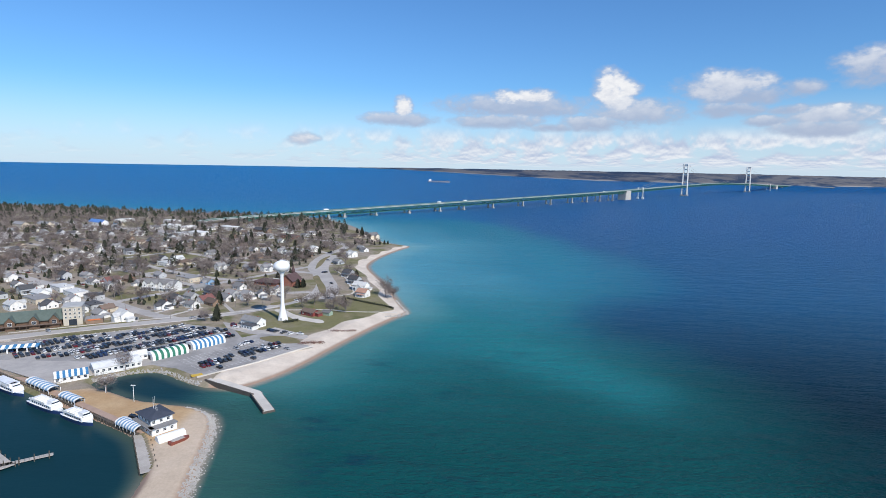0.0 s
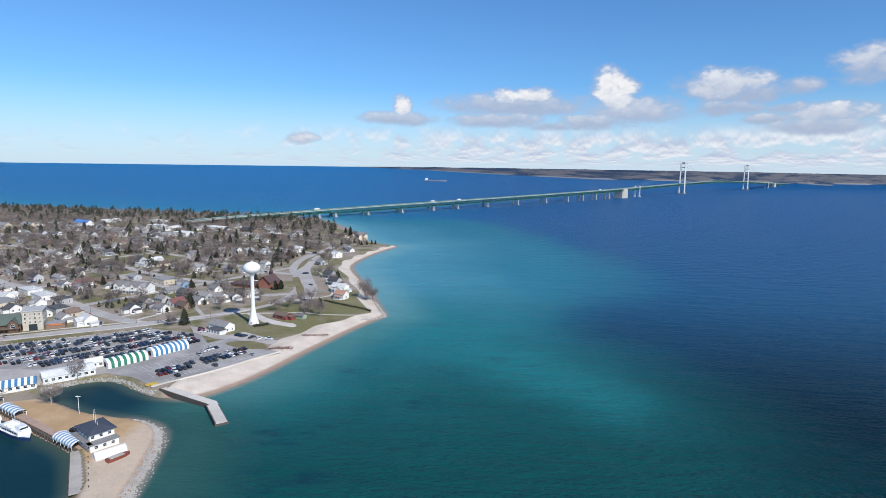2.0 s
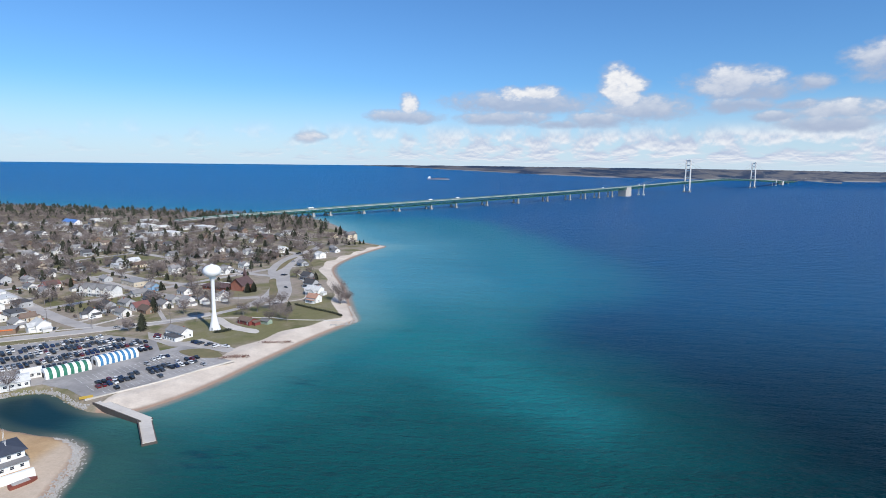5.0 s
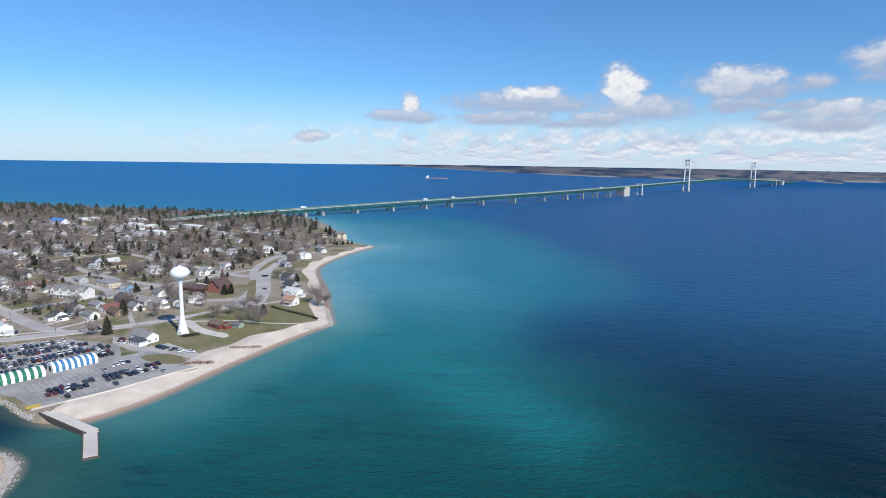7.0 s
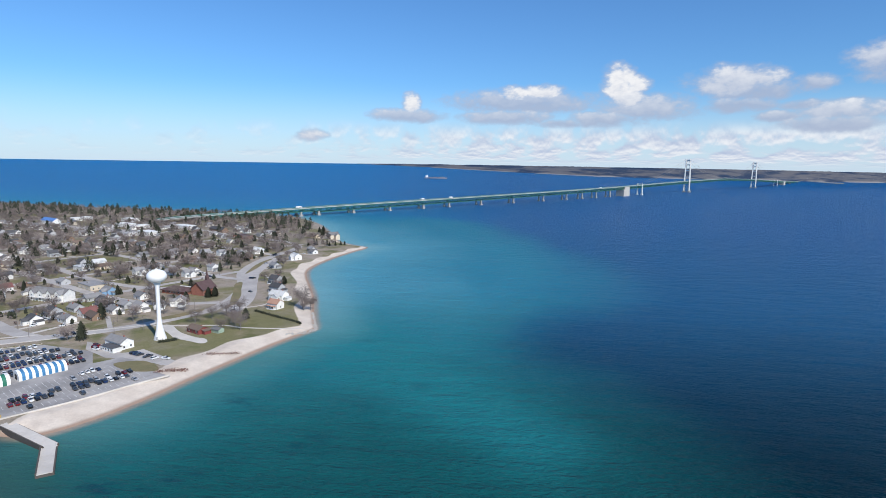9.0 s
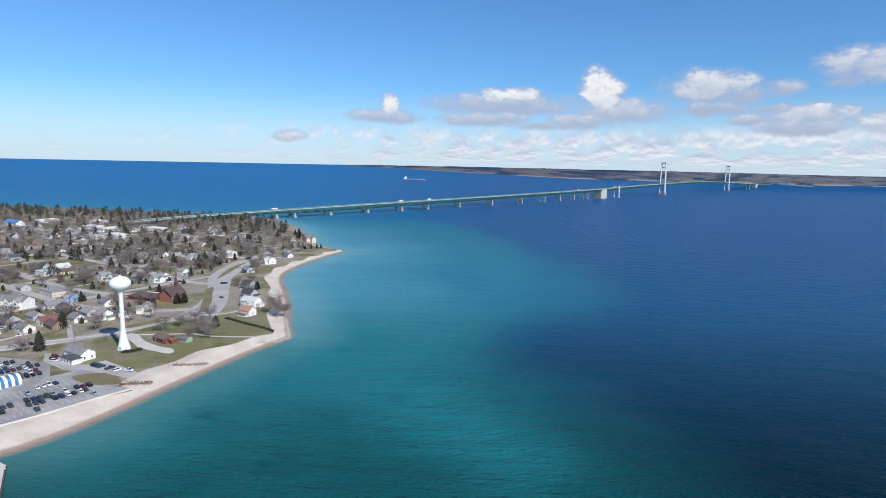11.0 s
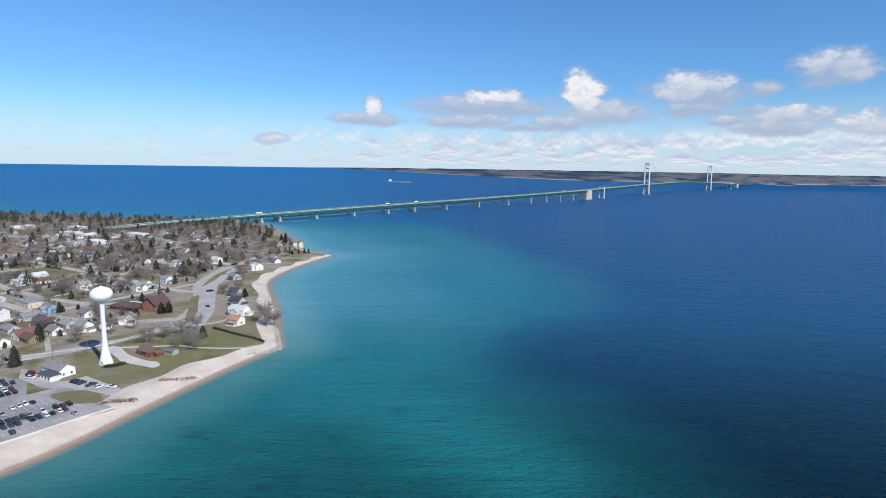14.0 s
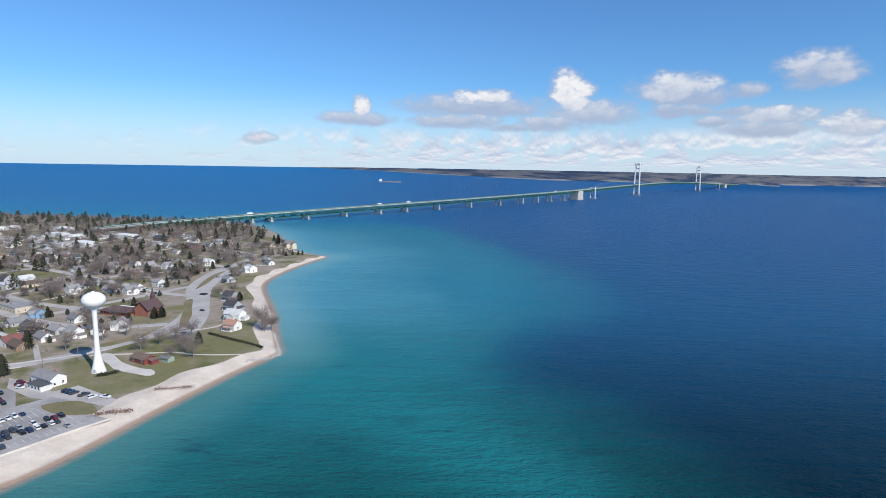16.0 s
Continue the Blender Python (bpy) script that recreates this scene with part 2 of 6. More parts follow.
def gz(x, y):
    """Ground height at a place, read from the ground sheet."""
    i = int(np.clip(np.searchsorted(xs, x) - 1, 0, len(xs) - 2))
    j = int(np.clip(np.searchsorted(ys, y) - 1, 0, len(ys) - 2))
    u = min(max((x - xs[i]) / (xs[i + 1] - xs[i]), 0.0), 1.0)
    v = min(max((y - ys[j]) / (ys[j + 1] - ys[j]), 0.0), 1.0)
    return float((Z[j, i] * (1 - u) + Z[j, i + 1] * u) * (1 - v) + (Z[j + 1, i] * (1 - u) + Z[j + 1, i + 1] * u) * v)


def grid_mesh(xs, ys, zfun):
    X, Y = np.meshgrid(xs, ys)
    d = shore_distance(X, Y)
    Z = zfun(X, Y, d)
    nx, ny = len(xs), len(ys)
    idx = np.arange(nx * ny).reshape(ny, nx)
    F = np.stack([idx[:-1, :-1], idx[:-1, 1:], idx[1:, 1:], idx[1:, :-1]], -1).reshape(-1, 4)
    return X, Y, Z, d, F


def sheet(name, X, Y, Z, F, mat, attrs):
    me = bpy.data.meshes.new(name)
    V = np.stack([X.ravel(), Y.ravel(), Z.ravel()], -1)
    me.from_pydata(V.tolist(), [], F.tolist())
    me.materials.append(mat)
    for k, a in attrs.items():
        at = me.attributes.new(k, "FLOAT", "POINT")
        at.data.foreach_set("value", a.ravel().astype(np.float32))
    me.polygons.foreach_set("use_smooth", [True] * len(me.polygons))
    me.update()
    return new(name, me)


xs = np.concatenate([np.linspace(-2500, -900, 60)[:-1], np.linspace(-900, -420, 80)[:-1], np.linspace(-420, -80, 190), [-60, -20]])
ys = np.concatenate([np.linspace(60, 150, 14)[:-1], np.linspace(150, 520, 185)[:-1], np.linspace(520, 900, 120)[:-1], np.linspace(900, 1700, 110)])
X, Y, Z, SD, F = grid_mesh(xs, ys, lambda x, y, d: ground_height(x, y, d))
# sand: wide along the bathing beach, narrow to the north, all of the spit
width = 10 + 4 * ease(Y, 430, 460) * (1 - ease(Y, 560, 640)) + 14 * ease(Y, 268, 276) * (1 - ease(Y, 385, 455)) + 5 * ease(Y, 560, 640) * (1 - ease(Y, 640, 800)) + 2 * np.sin(Y * 0.13 + X * 0.1)
east = np.maximum(ease(X, -176, -168) * ease(Y, 266, 274), ease(Y, 300, 340) * (X > -420)) * (1 - ease(Y, 930, 1050))
sand = east * (1 - ease(SD, width - 3, width + 3))
sand = np.maximum(sand, (1 - ease(Y - 0.45 * (X + 215), 259, 268)) * ease(X, -262, -250) * (Y < 268))
sand *= 1 - (1 - ease(SD, 2.0, 5.0)) * ease(-X, 146, 152) * (Y < 214)
dirt = np.clip((1 - ease(Y, 250, 268)) * np.maximum(ease(-X, 152, 165), 0.42), 0, 1)


def ground_material():
    m = bpy.data.materials.new("turf_sand_and_soil")
    m.use_nodes = True
    N = Nodes(m.node_tree)
    bs = N.add("ShaderNodeBsdfPrincipled")
    N.link(bs.outputs[0], N.add("ShaderNodeOutputMaterial").inputs[0])
    p = N.add("ShaderNodeTexCoord").outputs["Object"]
    n_big, n_mid, n_fine = N.noise(p, 0.012, 4), N.noise(p, 0.06, 5, 0.6), N.noise(p, 0.9, 5, 0.7)
    grass = N.mix(N.step(n_mid, 0.35, 0.68), (0.125, 0.128, 0.052), (0.25, 0.205, 0.13))
    soil = N.mix(n_fine, (0.21, 0.17, 0.135), (0.38, 0.325, 0.27))
    town = N.mix(N.step(N.math("ADD", n_big, N.math("MULTIPLY", n_mid, 0.5)), 0.62, 0.86), grass, soil)
    a_lawn = N.add("ShaderNodeAttribute", attribute_name="lawn").outputs["Fac"]
    town = N.mix(N.math("MULTIPLY", a_lawn, N.step(n_mid, 0.25, 0.6)), town, N.mix(n_fine, (0.125, 0.135, 0.052), (0.215, 0.185, 0.10)))
    a_sand, a_dirt, a_shore = (N.add("ShaderNodeAttribute", attribute_name=k).outputs["Fac"] for k in ("sand", "dirt", "shore"))
    dry = N.mix(N.step(n_mid, 0.3, 0.7), (0.62, 0.545, 0.465), (0.52, 0.445, 0.375))
    brown = N.mix(N.step(n_mid, 0.3, 0.75), (0.40, 0.26, 0.14), (0.48, 0.34, 0.20))
    dry = N.mix(a_dirt, dry, brown)
    wet = N.mix(N.step(a_shore, 1.2, 4.2), (0.32, 0.225, 0.17), dry)
    edge = N.step(N.math("ADD", a_sand, N.math("MULTIPLY", N.math("SUBTRACT", n_fine, 0.5), 0.5)), 0.35, 0.65)
    col = N.mix(edge, town, wet)
    hs = N.add("ShaderNodeHueSaturation")
    N.link(col, hs.inputs["Color"])
    N.link(N.math("ADD", 0.62, N.math("MULTIPLY", N.math("ADD", n_fine, N.noise(p, 0.22, 4, 0.65)), 0.38)), hs.inputs["Value"])
    N.link(hs.outputs[0], bs.inputs["Base Color"])
    bs.inputs["Roughness"].default_value = 0.92
    bs.inputs["Specular IOR Level"].default_value = 0.2
    b = N.add("ShaderNodeBump")
    b.inputs["Strength"].default_value, b.inputs["Distance"].default_value = 0.6, 0.25
    N.link(n_fine, b.inputs["Height"])
    N.link(b.outputs[0], bs.inputs["Normal"])
    return m


lawn = np.zeros_like(X)
for lx, ly, lr in ((-168, 388, 24), (-150, 402, 22), (-128, 468, 26), (-118, 445, 22), (-215, 515, 18), (-150, 440, 20), (-190, 412, 16), (-135, 500, 14), (-330, 560, 26), (-300, 450, 22), (-262, 560, 22), (-190, 870, 22), (-410, 560, 25), (-480, 656, 24), (-445, 668, 28), (-410, 676, 24), (-300, 470, 18), (-262, 470, 14), (-205, 545, 16)):
    lawn = np.maximum(lawn, 1 - ease(np.hypot(X - lx, Y - ly), lr * 0.75, lr * 1.25))
ground = sheet("ground", X, Y, Z, F, ground_material(), {"sand": sand, "dirt": dirt, "shore": SD, "lawn": lawn})
tagged(ground, "low town ground of spring turf, bare soil and pale beach sand", "ground", kind="structure")

# ---- the lake: one sheet to the horizon ----


def reach(azimuth):
    """How far the lake is drawn in that direction (degrees)."""
    k = np.minimum(np.abs(azimuth + 1.4), np.abs(azimuth + 5.9))
    k = np.where((azimuth > -5.9) & (azimuth < -1.4), 0, k)
    return np.minimum(4970 / np.cos(np.radians(np.minimum(k, 42))), 6600)


def lake_height(u, azimuth):
    """The sheet bends up very slightly far out, so that its edge meets the horizon."""
    r0 = np.interp(azimuth, [-10, 5, 12, 17, 23, 26], [0.40, 0.5, 0.6, 0.7, 0.86, 0.925])
    rim = np.interp(azimuth, [-12, 4, 14, 30, 46], [126, 124, 112, 96, 92])
    return rim * np.clip((u - r0) / (1 - r0), 0, 1) ** 1.7


ang = np.concatenate([np.linspace(-60, 45, 560), np.linspace(45, 300, 130)[1:-1]])
us = np.concatenate([[0.0005], np.geomspace(0.004, 0.9, 200), np.linspace(0.905, 1.0, 40)])
A, U = np.meshgrid(np.append(ang, 300.0), us)
R = U * reach(((A + 180) % 360) - 180)
LX, LY = R * np.sin(np.radians(A)), R * np.cos(np.radians(A))
LD = -shore_distance(LX, LY)
na, nu = A.shape[1], A.shape[0]
idx = np.arange(na * nu).reshape(nu, na)
LF = np.stack([idx[:-1, :-1], idx[1:, :-1], idx[1:, 1:], idx[:-1, 1:]], -1).reshape(-1, 4)


def lake_material():
    m = bpy.data.materials.new("lake_water")
    m.use_nodes = True
    N = Nodes(m.node_tree)
    bs = N.add("ShaderNodeBsdfPrincipled")
    N.link(bs.outputs[0], N.add("ShaderNodeOutputMaterial").inputs[0])
    p = N.add("ShaderNodeTexCoord").outputs["Object"]
    xyz = N.add("ShaderNodeSeparateXYZ")
    N.link(p, xyz.inputs[0])
    shore, still, wide, west, channel, shoal = (N.add("ShaderNodeAttribute", attribute_name=k).outputs["Fac"] for k in ("shore", "still", "wide", "west", "channel", "shoal"))
    n_big = N.math("SUBTRACT", N.noise(N.mapped(p, (0.0075, 0.0042, 1), (0, 0, 0.5)), 1.0, 4, 0.55, 0.8), 0.5)
    n_mid = N.math("SUBTRACT", N.noise(N.mapped(p, (0.010, 0.022, 1), (0, 0, 0.35)), 1.0, 5, 0.6), 0.5)
    wobble = N.math("ADD", N.math("MULTIPLY", n_big, 150.0), N.math("MULTIPLY", n_mid, 60.0))
    # bed colours: dark weed to the south, green sand shoals, a bright bay below the cape
    south = N.mix(N.step(N.math("ADD", shore, wobble), 30.0, 120.0), (0.015, 0.132, 0.142), (0.006, 0.080, 0.086))
    south = N.mix(N.step(N.math("ADD", xyz.outputs[1], N.math("MULTIPLY", n_mid, 60.0)), 290.0, 440.0), south, (0.012, 0.146, 0.182))
    south = N.mix(N.step(xyz.outputs[1], 205.0, 300.0), (0.005, 0.062, 0.064), south)
    bay = N.mix(N.step(N.math("ADD", shore, wobble), 30.0, 210.0), (0.062, 0.245, 0.320), (0.014, 0.165, 0.245))
    bed = N.mix(N.step(N.math("ADD", xyz.outputs[1], wobble), 400.0, 640.0), south, bay)
    bed = N.mix(N.math("MULTIPLY", N.step(N.math("ADD", shoal, N.math("MULTIPLY", n_mid, 0.9)), 0.0, 1.1), 0.75), bed, (0.012, 0.158, 0.176))
    weed = N.math("MULTIPLY", N.step(N.noise(N.mapped(p, (0.022, 0.040, 1), (0, 0, 0.5)), 1.0, 5, 0.6), 0.57, 0.68), N.math("SUBTRACT", 1.0, N.step(shore, 60.0, 150.0)))
    weed = N.math("MULTIPLY", weed, N.math("MULTIPLY", N.step(shore, 14.0, 34.0), N.math("SUBTRACT", 1.0, N.step(xyz.outputs[1], 380.0, 470.0))))
    bed = N.mix(N.math("MULTIPLY", weed, 0.75), bed, (0.004, 0.036, 0.058))
    # the deep channel: navy close by, sky reflection painted as clear blue far out
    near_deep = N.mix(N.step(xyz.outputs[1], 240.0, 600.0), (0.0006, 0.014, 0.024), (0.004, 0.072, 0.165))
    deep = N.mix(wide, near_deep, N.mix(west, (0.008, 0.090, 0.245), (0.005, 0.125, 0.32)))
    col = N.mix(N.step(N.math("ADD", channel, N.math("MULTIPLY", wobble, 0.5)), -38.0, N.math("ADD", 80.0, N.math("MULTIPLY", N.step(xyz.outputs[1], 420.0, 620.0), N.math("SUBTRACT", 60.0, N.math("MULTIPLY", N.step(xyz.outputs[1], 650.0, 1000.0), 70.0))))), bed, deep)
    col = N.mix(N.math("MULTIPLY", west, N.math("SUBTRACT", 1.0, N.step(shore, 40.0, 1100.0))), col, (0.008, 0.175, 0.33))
    # sand shining through at the very edge
    milky = N.mix(N.step(xyz.outputs[1], 380.0, 560.0), N.mix(N.step(xyz.outputs[1], 240.0, 300.0), (0.028, 0.090, 0.080), (0.055, 0.185, 0.185)), (0.12, 0.29, 0.33))
    col = N.mix(N.step(N.math("ADD", shore, N.math("MULTIPLY", n_mid, 22.0)), 4.0, 52.0), milky, col)
    col = N.mix(N.step(shore, 0.3, 6.0), (0.27, 0.235, 0.19), col)
    col = N.mix(still, col, N.mix(N.step(shore, 0.5, 9.0), (0.05, 0.08, 0.07), (0.006, 0.034, 0.045)))
    # the ripples' uneven sky reflection, put into the colour as streaks
    sheen_streak = N.noise(N.mapped(p, (0.008, 0.035, 1), (0, 0, 0.35)), 1.0, 6, 0.68)
    hs = N.add("ShaderNodeHueSaturation")
    N.link(col, hs.inputs["Color"])
    N.link(N.math("ADD", N.math("MULTIPLY", sheen_streak, 0.36), 0.82), hs.inputs["Value"])
    N.link(hs.outputs[0], bs.inputs["Base Color"])
    bs.inputs["Roughness"].default_value = 0.3
    bs.inputs["IOR"].default_value = 1.33
    bs.inputs["Specular IOR Level"].default_value = 0.05
    # long swell, wind waves and short chop
    swell = N.noise(N.mapped(p, (0.03, 0.10, 1), (0, 0, 0.42)), 1.0, 2, 0.5, 0.3)
    waves = N.noise(N.mapped(p, (0.16, 0.38, 1), (0, 0, 0.28)), 1.0, 3, 0.6, 0.4)
    chop = N.noise(N.mapped(p, (0.34, 0.75, 1), (0, 0, 0.12)), 1.0, 2, 0.6, 0.3)
    w = N.math("ADD", N.math("MULTIPLY", swell, 1.5), N.math("ADD", N.math("MULTIPLY", waves, 0.8), N.math("MULTIPLY", chop, 0.42)))
    b = N.add("ShaderNodeBump")
    b.inputs["Strength"].default_value = 1.0
    N.link(N.math("MULTIPLY", N.math("ADD", N.math("SUBTRACT", 1.7, N.math("MULTIPLY", still, 1.55)), N.math("MULTIPLY", wide, 3.6)), N.math("ADD", 0.35, N.math("MULTIPLY", N.step(shore, 5.0, 90.0), 0.65))), b.inputs["Distance"])
    N.link(w, b.inputs["Height"])
    N.link(b.outputs[0], bs.inputs["Normal"])
    return m


def along(X, Y, line):
    """Distance to an open line and the side of it: positive to its left."""
    best, side = np.full(X.shape, 1e18), np.ones(X.shape)
    for (ax, ay), (bx, by) in zip(line[:-1], line[1:]):
        ex, ey = bx - ax, by - ay
        t = np.clip(((X - ax) * ex + (Y - ay) * ey) / (ex * ex + ey * ey), 0, 1)
        d = (X - ax - t * ex) ** 2 + (Y - ay - t * ey) ** 2
        s = np.where(ex * (Y - ay) - ey * (X - ax) >= 0, 1.0, -1.0)
        side, best = np.where(d < best, s, side), np.minimum(d, best)
    return np.sqrt(best), side


CHANNEL = smooth_line([(-2600, 1900), (-700, 1480), (-300, 1350), (-110, 1330), (12, 1139), (85, 870), (96, 715), (72, 590), (42, 528), (26, 465), (38, 405), (66, 358), (84, 318), (95, 285), (100, 240), (104, 120), (200, -200), (600, -900)], 5)
SHOAL = smooth_line([(-104, 490), (-72, 440), (-30, 388), (12, 345), (40, 320), (58, 303)], 5)
L_AZ = ((A + 180) % 360) - 180
still = np.maximum((1 - ease(LY + 0.49 * (LX + 172), 226, 264)) * (1 - ease(LX, -160, -128)), ease(LX, -250, -244) * (1 - ease(LX, -185, -150)) * (1 - ease(LY, 292, 300)))
LD = LD + 260 * ease(-LX, 400, 560) * ease(LY, 1000, 1150)
# weight of the painted sky reflection, and of higher waves, far from the origin
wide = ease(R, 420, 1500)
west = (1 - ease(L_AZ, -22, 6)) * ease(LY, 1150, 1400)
c_dist, c_side = along(LX, LY, CHANNEL)
channel = np.clip(c_dist * c_side, -400, 400)
shoal = np.exp(-(along(LX, LY, SHOAL)[0] / (34 + 10 * ease(LY, 300, 420))) ** 2)
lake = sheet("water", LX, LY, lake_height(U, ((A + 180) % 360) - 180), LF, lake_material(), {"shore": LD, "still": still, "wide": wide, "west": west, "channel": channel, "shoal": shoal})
tagged(lake, "rippled lake, turquoise over the shallows and deep blue beyond", "lake", kind="structure")

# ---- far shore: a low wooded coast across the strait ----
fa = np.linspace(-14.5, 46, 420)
# base and top set as elevation angles from the camera height of 119 m
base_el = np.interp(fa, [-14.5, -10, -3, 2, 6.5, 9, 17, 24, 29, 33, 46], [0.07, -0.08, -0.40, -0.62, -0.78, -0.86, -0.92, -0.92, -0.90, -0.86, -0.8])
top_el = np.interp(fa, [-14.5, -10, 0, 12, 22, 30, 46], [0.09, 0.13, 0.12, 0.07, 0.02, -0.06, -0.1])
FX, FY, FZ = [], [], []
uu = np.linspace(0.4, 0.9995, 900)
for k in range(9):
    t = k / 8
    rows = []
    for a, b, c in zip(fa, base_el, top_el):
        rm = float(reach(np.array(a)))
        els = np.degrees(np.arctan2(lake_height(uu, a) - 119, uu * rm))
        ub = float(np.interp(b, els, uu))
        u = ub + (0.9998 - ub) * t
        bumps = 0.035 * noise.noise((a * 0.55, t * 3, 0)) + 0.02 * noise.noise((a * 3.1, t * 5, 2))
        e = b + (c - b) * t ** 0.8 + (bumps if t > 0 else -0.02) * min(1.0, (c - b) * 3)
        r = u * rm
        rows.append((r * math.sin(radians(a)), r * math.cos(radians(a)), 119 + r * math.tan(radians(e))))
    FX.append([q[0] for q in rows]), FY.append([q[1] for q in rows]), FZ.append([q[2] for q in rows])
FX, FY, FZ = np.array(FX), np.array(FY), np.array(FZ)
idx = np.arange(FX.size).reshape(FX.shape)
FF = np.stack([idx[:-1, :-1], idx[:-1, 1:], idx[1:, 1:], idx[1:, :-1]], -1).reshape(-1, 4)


def far_material():
    m = bpy.data.materials.new("hazy_woods_and_fields")
    m.use_nodes = True
    N = Nodes(m.node_tree)
    bs = N.add("ShaderNodeBsdfPrincipled")
    N.link(bs.outputs[0], N.add("ShaderNodeOutputMaterial").inputs[0])
    p = N.add("ShaderNodeTexCoord").outputs["Object"]
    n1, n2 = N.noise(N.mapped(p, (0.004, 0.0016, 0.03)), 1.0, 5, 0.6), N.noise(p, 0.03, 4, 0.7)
    # blue-grey distance haze is put into these wood and field colours
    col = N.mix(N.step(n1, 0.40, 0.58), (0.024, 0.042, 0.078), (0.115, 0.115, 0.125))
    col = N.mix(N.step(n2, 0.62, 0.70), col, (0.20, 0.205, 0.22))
    edge = N.add("ShaderNodeAttribute", attribute_name="strand").outputs["Fac"]
    col = N.mix(N.math("MULTIPLY", edge, N.step(n1, 0.38, 0.55)), col, (0.30, 0.285, 0.275))
    N.link(col, bs.inputs["Base Color"])
    bs.inputs["Roughness"].default_value = 0.95
    bs.inputs["Specular IOR Level"].default_value = 0.1
    return m


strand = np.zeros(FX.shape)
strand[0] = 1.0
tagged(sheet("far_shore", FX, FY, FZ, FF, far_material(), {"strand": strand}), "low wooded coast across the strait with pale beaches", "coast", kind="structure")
# a faint low island on the horizon
ia = np.radians(np.linspace(-29.2, -25.2, 40))
ir = np.array([float(reach(np.array(v))) for v in np.degrees(ia)]) * 0.975
ih = 104 + 9 * np.sin(np.linspace(0, math.pi, 40)) ** 0.5
IX, IY = np.array([ir * np.sin(ia), ir * np.sin(ia) * 1.012]), np.array([ir * np.cos(ia), ir * np.cos(ia) * 1.012])
IF = [(k, k + 1, 41 + k, 40 + k) for k in range(39)]
tagged(sheet("far_island", IX, IY, np.array([ih - 8, ih]), np.array(IF), bpy.data.materials["hazy_woods_and_fields"], {"strand": np.zeros((2, 40))}), "faint low wooded island on the horizon", "island", kind="structure")

# ---- the bridge ----
B0, BD = Vector((963.0, 3143.4, 0)), Vector((0.6042, 0.7968, 0))
BN = Vector((-BD.y, BD.x, 0))
DECK_S = [-2610, -2560, -2362, -2038, -1670, -1131, -720, -377, 0, 579, 1158, 1535, 1880, 2260]
DECK_Z = [10.0, 13.0, 17.5, 22.5, 27.0, 34.5, 41.5, 49.5, 57.5, 65.5, 57.5, 47.5, 39.0, 36.5]


def deck_at(s, side=0.0, dz=0.0):
    z = float(np.interp(s, smooth_s, smooth_z))
    off = 0.16 * max(0.0, s - 1880)          # the north approach bears a little to the east
    p = B0 + BD * s + BN * (side - off)
    return Vector((p.x, p.y, z + dz))


_c = smooth_line(list(zip(DECK_S, DECK_Z)), 8)
smooth_s, smooth_z = _c[:, 0], _c[:, 1]
steel = material("green_steel", (0.033, 0.13, 0.105), 0.55, vary=0.15, scale=0.05)
ivory = material("ivory_steel", (0.72, 0.71, 0.66), 0.5, vary=0.08, scale=0.05)
concrete = material("pier_concrete", (0.36, 0.345, 0.32), 0.85, vary=0.2, scale=0.06)
asphalt = material("bridge_roadway", (0.42, 0.42, 0.41), 0.85, vary=0.1, scale=0.1)
bridge = thing("suspension_bridge", pose(0, 0, 0), "long suspension bridge with ivory towers and green steel trusses", "bridge")


def truss_span(s0, s1, depth, half=10.5):
    sh = Shape()
    n = max(2, round((s1 - s0) / 15))
    for k in range(n):
        a, b = s0 + (s1 - s0) * k / n, s0 + (s1 - s0) * (k + 1) / n
        for side in (-half, half):
            sh.beam(deck_at(a, side, -2.6), deck_at(b, side, -2.6), 1.4, 1.7)
            sh.beam(deck_at(a, side, -depth), deck_at(b, side, -depth), 1.5, 1.8)
            lo, hi = (-depth, -2.2) if k % 2 else (-2.2, -depth)
            sh.beam(deck_at(a, side, lo), deck_at(b, side, hi), 1.5)
            sh.beam(deck_at(a, side, -depth), deck_at(a, side, -2.2), 1.0)
        sh.beam(deck_at(a, -half, -depth), deck_at(a, half, -depth), 0.7)
        sh.beam(deck_at(a, -half, -2.2), deck_at(b, half, -2.2), 0.7)
    part("truss", sh, steel, bridge, "green steel truss")


def strip(rows):
    """One closed beam through cross sections of four corners."""
    n = len(rows)
    fs = [(4 * k + i, 4 * k + (i + 1) % 4, 4 * k + 4 + (i + 1) % 4, 4 * k + 4 + i) for k in range(n - 1) for i in range(4)]
    return Shape().raw([p for r in rows for p in r], fs + [(3, 2, 1, 0), tuple(4 * n - 4 + i for i in range(4))])


def deck_strip(s0, s1, n):
    at = [s0 + (s1 - s0) * k / n for k in range(n + 1)]
    part("deck", strip([[deck_at(s, y, z) for y, z in ((-10.5, -1.8), (10.5, -1.8), (10.5, -0.2), (-10.5, -0.2))] for s in at]), asphalt, bridge, "pale roadway deck")
    for side in (-10.3, 10.3):
        part("railing", strip([[deck_at(s, side + y, z) for y, z in ((-0.2, -0.2), (0.2, -0.2), (0.2, 0.9), (-0.2, 0.9))] for s in at]), steel, bridge)


